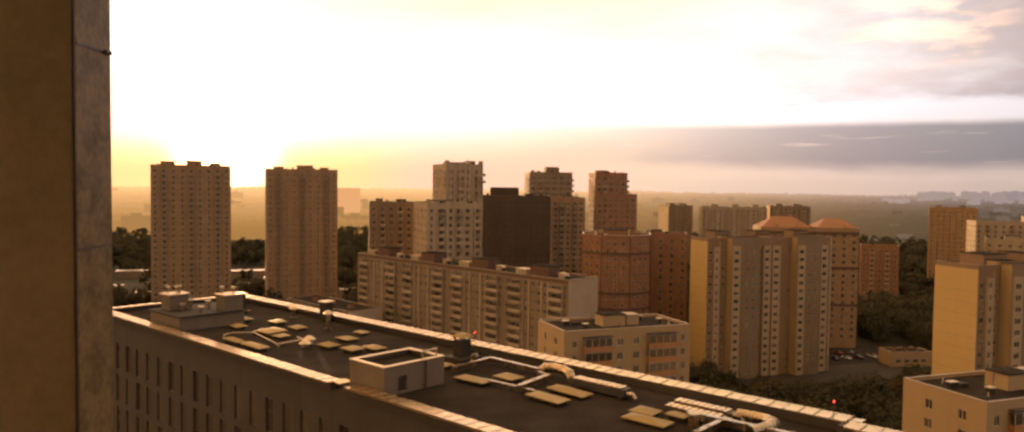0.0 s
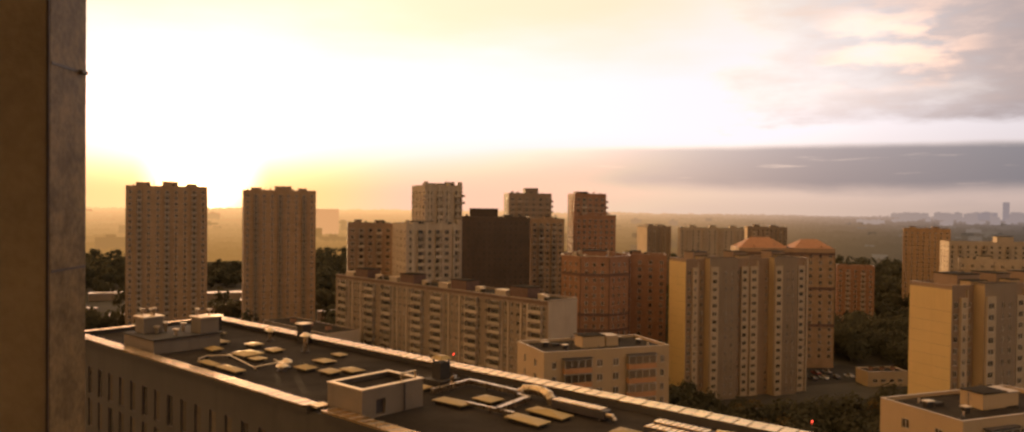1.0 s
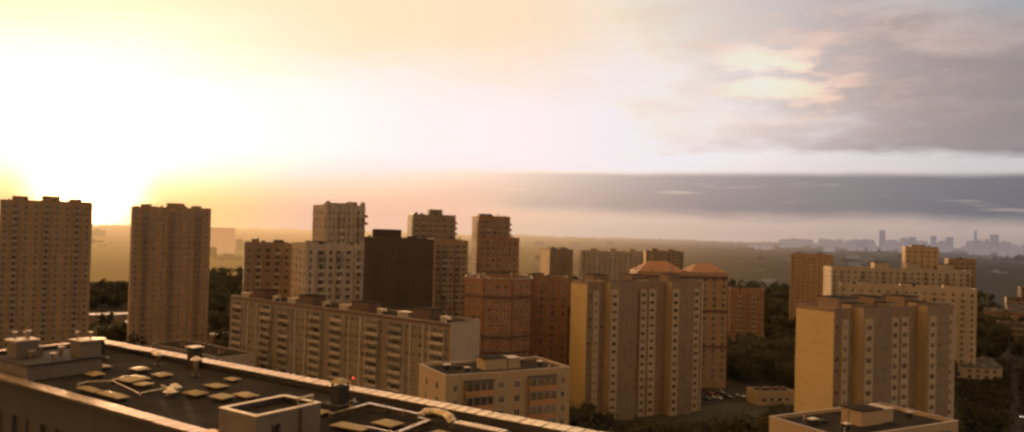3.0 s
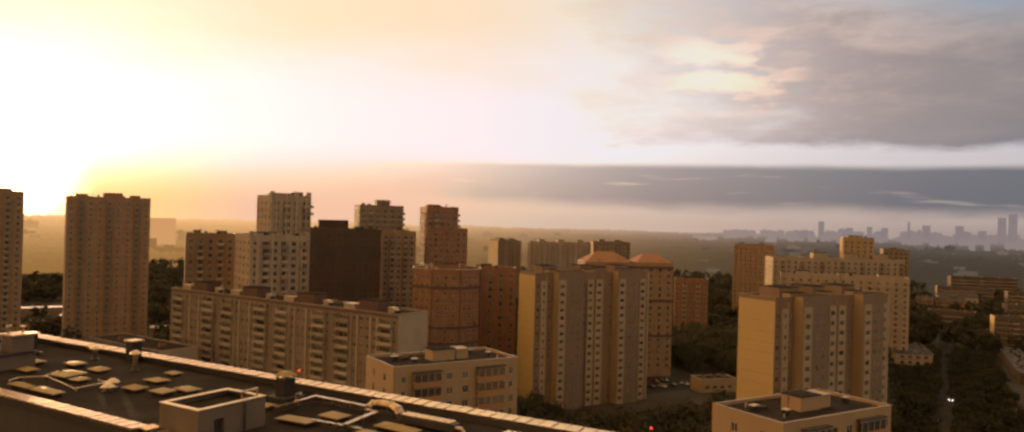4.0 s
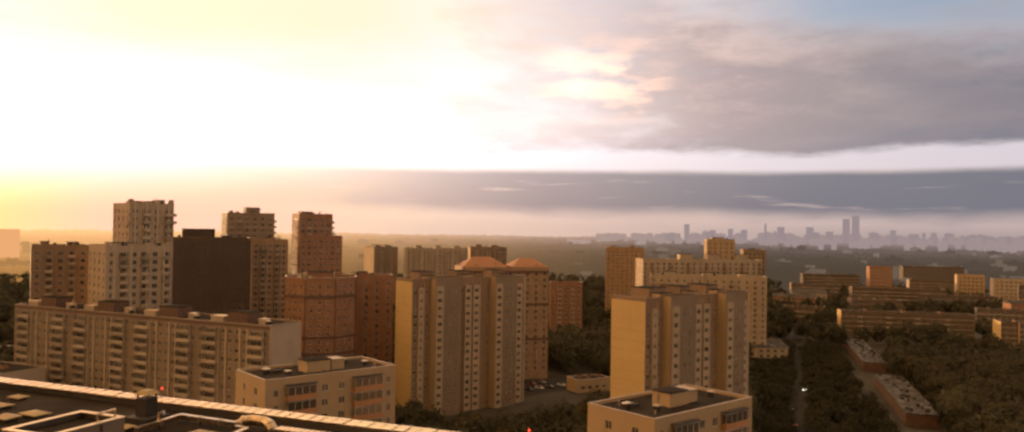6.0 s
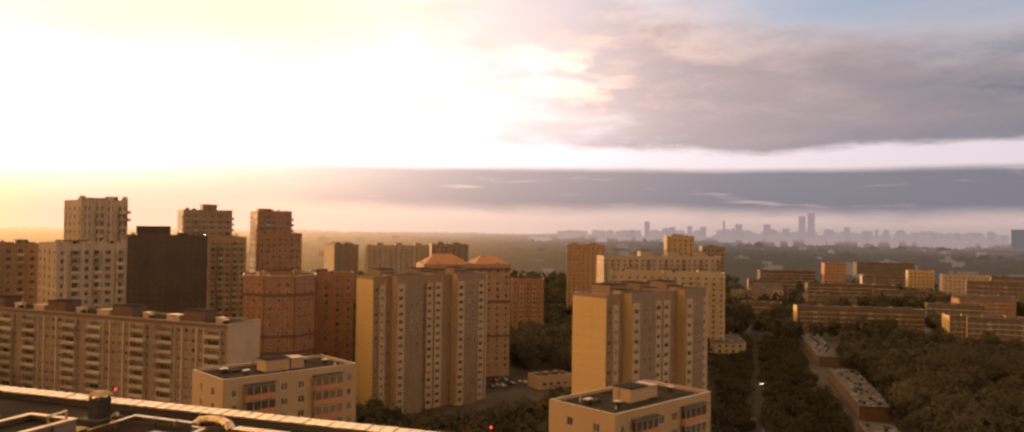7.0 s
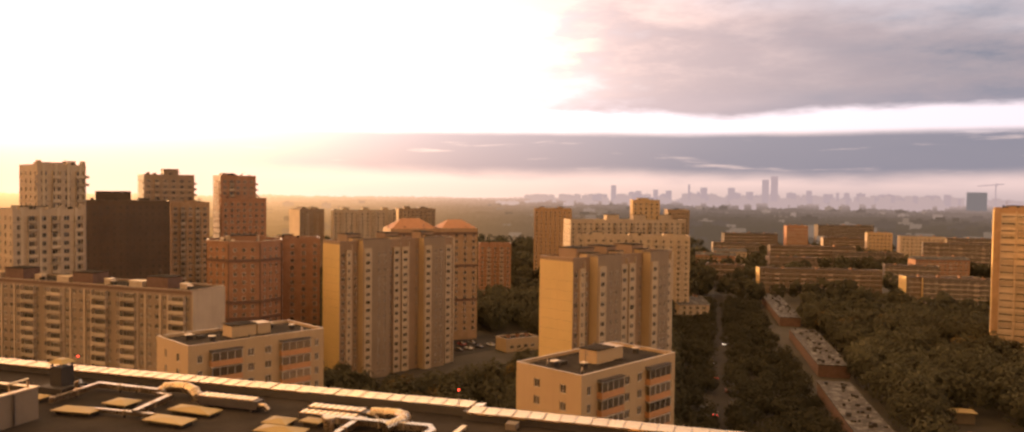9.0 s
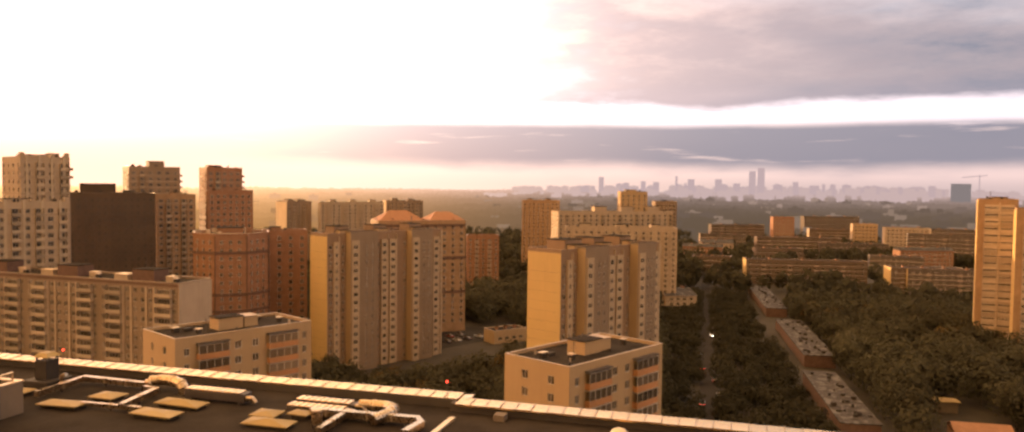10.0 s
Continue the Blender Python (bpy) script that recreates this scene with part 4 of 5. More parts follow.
def coping_run(parent, a, b, wide=1.3, high=COPE_Z):
    """Sheets of coping laid end to end from a to b, with a standing seam at each joint."""
    a, b = Vector(a), Vector(b)
    d = b - a
    n = max(1, round(d.length / 0.98))
    step = d.length / n
    turn = math.atan2(d.y, d.x)
    key = (round(step, 3), wide)
    if key not in COPES:
        s = Soup()
        e = 0.006
        x0, x1, w = -step / 2 + e, step / 2 - e, wide / 2
        p = lambda x, y, z: (x, y, z)
        s.quad(p(x0, -w, -0.02), p(x1, -w, -0.02), p(x1, w, 0.05), p(x0, w, 0.05), 0)
        s.quad(p(x0, -w, -0.14), p(x1, -w, -0.14), p(x1, -w, -0.02), p(x0, -w, -0.02), 0)
        s.quad(p(x1, w, -0.10), p(x0, w, -0.10), p(x0, w, 0.05), p(x1, w, 0.05), 0)
        s.quad(p(x0, -w, -0.02), p(x0, w, 0.05), p(x0, w, -0.10), p(x0, -w, -0.14), 0)
        s.quad(p(x1, w, 0.05), p(x1, -w, -0.02), p(x1, -w, -0.14), p(x1, w, -0.10), 0)
        s.quad(p(x1 - 0.05, -w, -0.012), p(x1, -w, 0.02), p(x1, w, 0.09), p(x1 - 0.05, w, 0.06), 1)
        COPES[key] = s.mesh("coping_sheet", COPING, SEAM)
    rng = random.Random(n)
    for i in range(n):
        c = a + d * ((i + 0.5) / n)
        ob = part("coping_sheet", COPES[key], None, parent)
        ob.matrix_basis = Matrix.Translation((c.x, c.y, high + rng.uniform(-0.012, 0.012))) @ Matrix.Rotation(turn, 4, "Z") @ Matrix.Rotation(radians(rng.uniform(-0.5, 0.5)), 4, "X")


COPES = {}
coping_run(near, (-89.6, 47.6), (-17.2, 48.3))
coping_run(near, (-17.0, 47.2), (35.0, 47.0))
coping_run(near, (-16.9, 48.8), (-16.9, 47.8), 0.9)
coping_run(near, (-46.6, 32.1), (-89.6, 32.1), high=EDGE_Z)
coping_run(near, (35.0, 32.1), (-44.6, 32.1), high=EDGE_Z)
coping_run(near, (-89.5, 46.9), (-89.5, 32.9), high=EDGE_Z)
coping_run(near, (-46.2, 31.9), (-46.2, 33.0), 0.8, EDGE_Z)


def on_roof(name, label, category, group="", z=ROOF_Z):
    return thing(name, place(0, 0, z, 134), label, category, group)


# stair hut with raised edges and a doorway
hut = on_roof("roof_hut", "square rendered roof hut with pale metal edging", "roof hut")
wall = Soup()
x0, x1, y0, y1, hz = -45.9, -42.1, 32.9, 38.3, 1.95
panel(wall, (x0, y0, 0), (1, 0, 0), x1 - x0, 0, hz, [], [], (0, 1, 0))
panel(wall, (x1, y0, 0), (0, 1, 0), y1 - y0, 0, hz, [(1.2, 2.0)], [(0.15, 1.2)], (-1, 0, 0), 0.3)
panel(wall, (x1, y1, 0), (-1, 0, 0), x1 - x0, 0, hz, [], [], (0, -1, 0))
panel(wall, (x0, y1, 0), (0, -1, 0), y1 - y0, 0, hz, [], [], (1, 0, 0))
part("wall", wall, RENDER_WALL, hut)
part("hatch", bevel_box(x1 - 0.34, x1 - 0.28, y0 + 1.2, y0 + 2.0, 0.15, 1.2, 0.01), STEEL, hut, "dark steel hatch")
f = Soup()
f.quad((x0, y0, hz - 0.35), (x1, y0, hz - 0.35), (x1, y1, hz - 0.35), (x0, y1, hz - 0.35))
part("roof_felt", f, BITUMEN, hut)
for a, b, c, d in ((x0, x1, y0, y0 + 0.28), (x0, x1, y1 - 0.28, y1), (x0, x0 + 0.28, y0 + 0.29, y1 - 0.29), (x1 - 0.28, x1, y0 + 0.29, y1 - 0.29)):
    part("edging", bevel_box(a - 0.05, b + 0.05, c - 0.05 if b - a > 1 else c, d + 0.05 if b - a > 1 else d, hz + 0.002, hz + 0.09, 0.02), FLASHING, hut, "bright metal edging")
part("downpipe", tube([(x1 + 0.12, y0 + 3.6, 0.0), (x1 + 0.12, y0 + 3.6, hz)], 0.07, 8), STEEL, hut)
part("handrail", tube([(x1 - 0.5, y1 - 1.6, hz + 0.09), (x1 - 0.5, y1 - 1.6, hz + 0.5), (x1 - 0.5, y1 - 0.3, hz + 0.55), (x1 - 0.5, y1 - 0.3, hz + 0.09)], 0.07, 8), DUCT, hut, "bent bright handrail")

# chimney-like vent shaft beside the parapet
shaft = on_roof("vent_shaft", "square vent shaft with a pale cap by the parapet", "vent shaft")
part("base", bevel_box(-47.4, -45.2, 43.0, 45.2, 0, 0.45, 0.05), SHAFT, shaft)
part("body", bevel_box(-46.85, -45.85, 43.55, 44.65, 0.454, 1.75, 0.03), SHAFT, shaft)
for dx in (-46.8, -46.0):
    for dy in (43.6, 44.48):
        part("leg", bevel_box(dx, dx + 0.12, dy, dy + 0.12, 1.754, 2.0, 0.01), STEEL, shaft)
bm = bmesh.new()
bmesh.ops.create_cone(bm, cap_ends=True, segments=4, radius1=0.92, radius2=0.45, depth=0.26, matrix=pose(-46.35, 44.1, 2.135, 0, 0, 45))
part("cap", bm, COVER, shaft, "pale metal cap")
part("small_pipe", tube([(-45.0, 44.0, 0.0), (-45.0, 44.0, 0.7), (-44.6, 44.0, 0.85)], 0.14, 10), DUCT, shaft)

# low shafts with sheet covers
COVERS = [(-70.8, 42.0, 1.7, 1.3), (-67.3, 42.1, 1.7, 1.3), (-66.8, 39.0, 2.6, 2.0), (-64.6, 38.7, 1.5, 1.2), (-59.5, 42.3, 1.9, 1.4), (-58.0, 39.3, 1.8, 1.3), (-55.2, 39.8, 1.8, 1.3),
          (-54.6, 41.6, 1.9, 1.4), (-46.0, 41.2, 2.0, 1.6), (-40.7, 39.9, 3.0, 1.3), (-39.4, 42.2, 1.9, 1.5), (-33.8, 42.3, 3.2, 1.3), (-33.8, 40.0, 3.0, 1.3), (-27.5, 42.1, 1.7, 1.4),
          (-26.4, 40.6, 3.0, 1.3), (-25.4, 42.5, 1.4, 1.1), (-75.0, 40.5, 2.0, 1.5), (-71.5, 38.2, 1.6, 1.2), (-80.0, 43.0, 1.8, 1.4), (-62.0, 34.6, 3.4, 1.0), (-65.2, 34.4, 2.6, 0.8), (-61.0, 45.0, 1.4, 1.0)]
for k, (s, n, a, b) in enumerate(COVERS):
    rng = random.Random(k)
    h = 0.20 + rng.uniform(-0.06, 0.10)
    c = on_roof("roof_shaft", "low felted roof shaft with a sheet metal cover", "roof shaft", "covered roof shafts")
    part("curb", bevel_box(s - a / 2 + 0.2, s + a / 2 - 0.2, n - b / 2 + 0.2, n + b / 2 - 0.2, 0, h, 0.03), SHAFT, c)
    lid, q = Soup().box(-a / 2, a / 2, -b / 2, b / 2, 0, 0.07), 0.09 + 0.06 * (k % 3)
    base = [Vector((i * a / 2, j * b / 2, 0.07)) for i, j in ((-1, -1), (1, -1), (1, 1), (-1, 1))]
    tip = [Vector((i * a * 0.08, j * b * 0.08, 0.07 + q)) for i, j in ((-1, -1), (1, -1), (1, 1), (-1, 1))]
    for i in range(4):
        lid.quad(base[i], base[(i + 1) % 4], tip[(i + 1) % 4], tip[i])
    lid.quad(*tip)
    lid.f.pop(1), lid.m.pop(1)  # the hips take the place of the flat top
    ob = part("cover", lid, COVER, c, "low hipped sheet cover")
    ob.matrix_basis = pose(s, n, h + 0.03, rng.uniform(-2.0, 2.5), rng.uniform(-1.5, 1.5), rng.uniform(-2, 2))

# mushroom vents
for s, n, h in ((-65.3, 44.2, 1.5), (-60.3, 38.9, 0.45), (-59.4, 37.9, 0.35), (-73.0, 45.2, 1.0), (-78.5, 41.5, 0.8)):
    c = on_roof("mushroom_vent", "small round roof vent with a cowl", "vent", "round roof vents")
    part("pipe", tube([(s, n, 0), (s, n, h)], 0.22, 10), DUCT, c)
    bm = bmesh.new()
    bmesh.ops.create_cone(bm, cap_ends=True, segments=14, radius1=0.55, radius2=0.2, depth=0.28, matrix=Matrix.Translation((s, n, h + 0.2)))
    part("cowl", bm, FLASHING, c, "bright metal cowl")
    part("collar", tube([(s, n, 0.0), (s, n, 0.12)], 0.4, 10), STEEL, c)


def duct_run(label, points, r=0.17, supports=True):
    c = on_roof("roof_duct", label, "air duct", "roof ducts")
    part("duct", tube(points, r, square=True), DUCT, c)
    pts = [Vector(p) for p in points]
    for a, b in zip(pts, pts[1:]):
        n = int((b - a).length // 2.2)
        for i in range(1, n + 1):
            q = a + (b - a) * (i / (n + 1))
            d = (b - a).normalized()
            part("flange", tube([q - d * 0.03, q + d * 0.03], r + 0.035, square=True), FLASHING, c)
            if supports and abs(d.z) < 0.1 and i % 2:
                part("stand", bevel_box(q.x - 0.05, q.x + 0.05, q.y - 0.05, q.y + 0.05, 0, q.z - r - 0.04, 0.01), STEEL, c)
    return c


duct_run("galvanised air duct looping over the roof", [(-43.7, 40.7, 0.42), (-44.0, 45.0, 0.42), (-38.4, 44.85, 0.42)])
duct_run("galvanised air duct with a return leg", [(-38.2, 44.1, 0.42), (-37.1, 43.9, 0.42), (-36.5, 40.1, 0.42)])
duct_run("low cross duct between the roof shafts", [(-39.6, 40.2, 0.30), (-35.3, 40.4, 0.30)], 0.12)
duct_run("long air duct with square bends near the parapet", [(-25.0, 42.9, 0.42), (-22.8, 42.95, 0.42), (-18.1, 43.2, 0.42), (-17.6, 42.5, 0.42), (-17.8, 40.6, 0.42)], 0.2)
duct_run("air duct branching towards the stack", [(-22.7, 42.7, 0.40), (-22.6, 39.6, 0.40)], 0.18)


def pipe_run(label, points):
    c = on_roof("roof_pipe", label, "pipe", "thin roof pipes")
    part("pipe", tube(points, 0.045, 8), FLASHING, c)
    for x, y, z in points[1:-1]:
        part("foot", bevel_box(x - 0.12, x + 0.12, y - 0.12, y + 0.12, 0, z - 0.08, 0.02), SHAFT, c)
    for x, y, z in (points[0], points[-1]):
        part("end_bend", tube([(x, y, z - 0.02), (x + 0.05, y, z - 0.1), (x + 0.06, y, 0.0)], 0.055, 8), DUCT, c)


pipe_run("thin bright pipe crossing the far roof", [(-68.2, 35.0, 0.25), (-68.8, 36.1, 0.25), (-67.6, 37.7, 0.25), (-61.3, 36.4, 0.25)])
pipe_run("thin bright pipe round the roof shafts", [(-61.4, 36.6, 0.25), (-61.7, 39.2, 0.25), (-63.1, 39.4, 0.25)])
pipe_run("short thin pipe beside a covered shaft", [(-67.8, 37.6, 0.25), (-68.9, 39.4, 0.25)])

# fat swan-neck ducts
for k, pts in ((0.85, [(-38.6, 44.9, 0.4), (-38.5, 45.2, 0.62), (-37.8, 45.35, 0.72), (-36.9, 45.35, 0.72), (-36.2, 45.2, 0.6), (-35.9, 45.1, 0.35), (-35.85, 45.1, 0.0)]),
               (0.8, [(-22.6, 44.7, 0.52), (-21.6, 44.75, 0.55), (-20.8, 44.7, 0.58), (-20.2, 44.35, 0.58), (-20.05, 43.8, 0.55), (-20.2, 43.2, 0.5), (-20.6, 42.4, 0.4)])):
    c = on_roof("swan_neck_duct", "fat bent galvanised duct beside a cooling unit", "air duct", "swan-neck ducts")
    sx, sy = pts[0][0], pts[0][1]
    part("bend", tube(pts, 0.42 * k, 14), DUCT, c)
    for i in (1, 3, 4):
        a, b = Vector(pts[i]), Vector(pts[i + 1])
        d = (b - a).normalized()
        part("joint_ring", tube([a - d * 0.04, a + d * 0.04], 0.46 * k, 14), FLASHING, c)
    part("foot", bevel_box(sx - 0.3, sx + 0.2, sy - 0.3, sy + 0.3, 0, 0.2, 0.03), SHAFT, c)

# long ribbed cooling units
for x0, x1, yc, h in ((-34.8, -30.3, 44.2, 0.72), (-26.9, -22.8, 44.7, 0.58), (-26.9, -22.9, 43.65, 0.48)):
    c = on_roof("cooling_unit", "long ribbed cooling unit with pale top on the roof", "cooling unit", "long cooling units")
    part("casing", bevel_box(x0, x1, yc - 0.40, yc + 0.40, 0.15, h, 0.04), STEEL, c)
    n = int((x1 - x0) / 0.42)
    for i in range(n):
        part("rib", bevel_box(x0 + 0.05 + i * 0.42, x0 + 0.38 + i * 0.42, yc - 0.42, yc + 0.42, h + 0.004, h + 0.08, 0.02), COPING, c)
    for q in (x0 + 0.3, x1 - 0.5):
        part("skid", bevel_box(q, q + 0.2, yc - 0.44, yc + 0.44, 0, 0.146, 0.02), STEEL, c)
    part("end_pipe", tube([(x1, yc - 0.2, 0.45), (x1 + 0.5, yc - 0.2, 0.45), (x1 + 0.7, yc - 0.2, 0.2)], 0.16, 8), DUCT, c)

# big housing with two stacks at the far end
c = on_roof("plant_housing", "large rendered plant housing with two stacks", "plant housing")
part("body", bevel_box(-80.0, -73.6, 33.4, 40.0, 0, 1.3, 0.05), RENDER_WALL, c)
part("ledge", bevel_box(-80.2, -73.4, 33.2, 40.2, 1.304, 1.45, 0.04), SHAFT, c)
for q, w in ((-79.4, 34.2), (-75.6, 38.0)):
    part("flue", bevel_box(q, q + 1.9, w, w + 1.9, 1.454, 2.9, 0.04), RENDER_WALL, c)
    part("flue_cap", bevel_box(q - 0.15, q + 2.05, w - 0.15, w + 2.05, 2.904, 3.05, 0.03), FLASHING, c)
for q, w, h in ((-79.0, 34.7, 0.5), (-78.2, 35.5, 0.6), (-79.0, 35.6, 0.45), (-75.2, 38.4, 0.55), (-74.5, 39.3, 0.5)):
    ob = part("vent_pipe", tube([(q, w, 3.054), (q, w, 3.05 + h)], 0.12, 8), DUCT, c)
    part("cowl", tube([(q, w, 3.05 + h + 0.004), (q, w, 3.05 + h + 0.16)], 0.24, 8), FLASHING, ob, "bright metal cowl")
for q, w, h in ((-77.6, 36.4, 0.8), (-76.9, 35.2, 0.6), (-76.4, 37.6, 0.7), (-74.6, 36.0, 0.5)):
    ob = part("vent_pipe", tube([(q, w, 1.454), (q, w, 1.45 + h)], 0.16, 8), DUCT, c)
    part("cowl", tube([(q, w, 1.45 + h + 0.004), (q, w, 1.45 + h + 0.14)], 0.3, 8), FLASHING, ob, "bright metal cowl")
for k, (s, n, h) in enumerate(((-83.5, 44.5, 1.6), (-84.6, 37.0, 1.2), (-70.2, 47.0, 1.9))):
    c = on_roof("vent_shaft", "small square vent shaft with a pale cap", "vent shaft", "small vent shafts")
    part("body", bevel_box(s, s + 1.0, n - 0.5, n + 0.5, 0, h, 0.03), SHAFT, c)
    part("cap", bevel_box(s - 0.15, s + 1.15, n - 0.65, n + 0.65, h + 0.004, h + 0.12, 0.03), FLASHING, c)

c = on_roof("roof_tank", "small upright metal tank beside the ducts", "tank")
part("drum", tube([(-23.6, 41.2, 0.25), (-23.6, 41.2, 1.0)], 0.32, 14), DUCT, c)
part("lid", tube([(-23.6, 41.2, 1.004), (-23.6, 41.2, 1.1)], 0.36, 14), FLASHING, c)
for q in (-23.8, -23.4):
    part("leg", bevel_box(q - 0.04, q + 0.04, 41.0, 41.08, 0, 0.26, 0.01), STEEL, c)
# red warning lamps on the parapet
for s, n in ((-48.9, 48.0), (-18.2, 48.3)):
    c = on_roof("warning_lamp", "small red warning lamp on a thin pole", "warning lamp", "warning lamps", COPE_Z + 0.05)
    part("pole", tube([(s, n, 0), (s, n, 0.75)], 0.025, 6), STEEL, c)
    bm = bmesh.new()
    bmesh.ops.create_uvsphere(bm, u_segments=10, v_segments=8, radius=0.075, matrix=Matrix.Translation((s, n, 0.82)))
    part("bulb", bm, RED_LAMP, c, "lit red bulb")
# upstand strip, box and dome on the nearer roof
c = on_roof("roof_upstand", "low metal upstand across the felt roof", "roof upstand")
part("strip", bevel_box(-16.85, -16.5, 36.0, 45.3, 0, 0.15, 0.03), FLASHING, c)
c = on_roof("junction_box", "small pale junction box on the parapet wall", "junction box")
part("box", bevel_box(-14.2, -13.5, 45.6, 46.36, 0.004, 0.40, 0.03), RENDER_WALL, c)
c = on_roof("dome_light", "small pale dome on the flat roof", "dome light")
bm = bmesh.new()
bmesh.ops.create_uvsphere(bm, u_segments=14, v_segments=8, radius=0.55, matrix=Matrix.Translation((-6.5, 45.2, 0.1)) @ Matrix.Diagonal((1, 1, 0.7, 1)))
part("dome", bm, FLASHING, c)

# ---- the tower that the view is taken from ----
own = thing("own_tower_wall", pose(0, 0, 0), "brown facade and pier of the tower beside the viewpoint", "wall", kind="structure")
part("facade", Soup().box(-16, 16, -14, -2.6, 0, 84), PIER, own)
part("pier", bevel_box(-6.2, -0.692, 1.32, 1.44, 40, 84, 0.004), PIER, own, "dark brown pier")
part("pier_edge", bevel_box(-0.6915, -0.688, 1.321, 1.439, 40, 84, 0.001), PIER_EDGE, own, "brown edge strip with reflections mottled into its colour")
part("side_wall", Soup().box(-6.2, -5.9, -2.596, 1.316, 40, 84), PIER, own)
part("bracket", bevel_box(-0.692, -0.680, 1.41, 1.43, 70.214, 70.221, 0.002), STEEL, own, "small dark bracket")

for z in (70.2175, 69.88, 69.2):
    part("panel_joint", Soup().box(-0.6878, -0.6868, 1.323, 1.437, z - 0.002, z + 0.002), STEEL, own, "dark joint across the edge strip")
part("corner_joint", Soup().box(-0.6925, -0.6885, 1.3175, 1.3198, 40, 84), STEEL, own, "dark joint along the corner")
# ---- lane with cars ----
lane = Soup()
lane.quad((-60, -2.7, 0.02), (420, -2.7, 0.02), (420, 2.7, 0.02), (-60, 2.7, 0.02))
ob = tagged(part("road", lane, ASPHALT, None), "asphalt lane between the garages and the trees", "road", kind="structure")
ob.matrix_world = place(159.0, 176.0, 0, 41.3)
yard = Soup()
yard.quad((0, 0, 0.02), (46, 0, 0.02), (46, 30, 0.02), (0, 30, 0.02))
ob = tagged(part("car_park", yard, ASPHALT, None), "asphalt car park beside the pale shed", "car park", kind="structure")
ob.matrix_world = place(128.0, 305.0, 0, 73)


def make_car(m, paint, label):
    e = thing("car", m, label, "car", "parked and passing cars")
    bm = bevel_box(-2.2, 2.2, -0.88, 0.88, 0.35, 0.95, 0.12)
    part("body", bm, paint, e)
    bm = bmesh.new()
    vs = [bm.verts.new(p) for p in ((-1.5, -0.8, 0.95), (1.1, -0.8, 0.95), (1.1, 0.8, 0.95), (-1.5, 0.8, 0.95), (-1.0, -0.65, 1.5), (0.5, -0.65, 1.5), (0.5, 0.65, 1.5), (-1.0, 0.65, 1.5))]
    for q in ((0, 1, 5, 4), (1, 2, 6, 5), (2, 3, 7, 6), (3, 0, 4, 7), (4, 5, 6, 7), (3, 2, 1, 0)):
        bm.faces.new([vs[i] for i in q])
    part("cabin", bm, GLASS, e)
    for x in (-1.35, 1.35):
        for y in (-0.82, 0.82):
            part("wheel", tube([(x, y - 0.1, 0.33), (x, y + 0.1, 0.33)], 0.33, 10), STEEL, e)
    for y in (-0.6, 0.6):
        part("headlight", bevel_box(2.18, 2.25, y - 0.18, y + 0.18, 0.6, 0.78, 0.02), WHITE_LAMP if "headlights" in label else FRAME, e)
        part("tail_light", bevel_box(-2.25, -2.18, y - 0.18, y + 0.18, 0.65, 0.83, 0.02), RED_LAMP if "tail" in label else BRICK, e)
    return e


PAINTS = [surface("car_paint_" + n, c, rough=0.3, vary=0.05, bump=0, gloss=0.7) for n, c in (("white", (0.6, 0.58, 0.55)), ("grey", (0.2, 0.2, 0.2)), ("dark", (0.04, 0.04, 0.05)), ("red", (0.3, 0.05, 0.03)))]
for i, (u, v, flip, kind) in enumerate(((140, -2, 1, "with headlights on"), (20, 2, 0, "with tail lights on"), (70, 2, 0, "with tail lights on"), (52, -2.2, 1, "parked"), (96, 3.4, 0, "parked"), (33, -3.4, 1, "parked"))):
    make_car(place(159.0, 176.0, 0, 41.3) @ pose(u, v, 0.02, 0, 0, 180 if flip else 0), PAINTS[i % 4], f"{('white', 'grey', 'black', 'red')[i % 4]} car {kind} on the lane")
for i in range(9):
    make_car(place(128.0, 305.0, 0, 73) @ pose(4 + 3.1 * i + (i % 3) * 0.4, 8 + 9 * (i % 2), 0.02, 0, 0, 90), PAINTS[(i * 3) % 4], f"{('white', 'grey', 'black', 'red')[(i * 3) % 4]} car parked on asphalt")

c = thing("kiosk", place(231.9, 154.7, 0, 130), "small kiosk with a bright ochre roof under the trees", "kiosk")
part("wall", bevel_box(0, 6, 0, 4, 0, 3.4, 0.04), RENDER_WALL, c)
part("roof", bevel_box(-0.6, 6.6, -0.8, 4.6, 3.404, 3.7, 0.05), COVER, c, "bright ochre metal roof")
FOOT.append((c.matrix_world.inverted(), -3, 9, -16, 7))
c = thing("brick_shed", place(203.4, 129.9, 0, 130), "low red brick shed with a pitched roof", "shed")
part("wall", bevel_box(0, 14, 0, 8, 0, 4.6, 0.05), BRICK, c)
s = Soup()
s.quad((-0.5, -0.5, 4.5), (14.5, -0.5, 4.5), (14.5, 4, 6.6), (-0.5, 4, 6.6))
s.quad((14.5, 8.5, 4.5), (-0.5, 8.5, 4.5), (-0.5, 4, 6.6), (14.5, 4, 6.6))
part("roof", s, BRICK, c, "red-brown pitched roof")
FOOT.append((c.matrix_world.inverted(), -4, 18, -22, 12))

# ---- trees ----


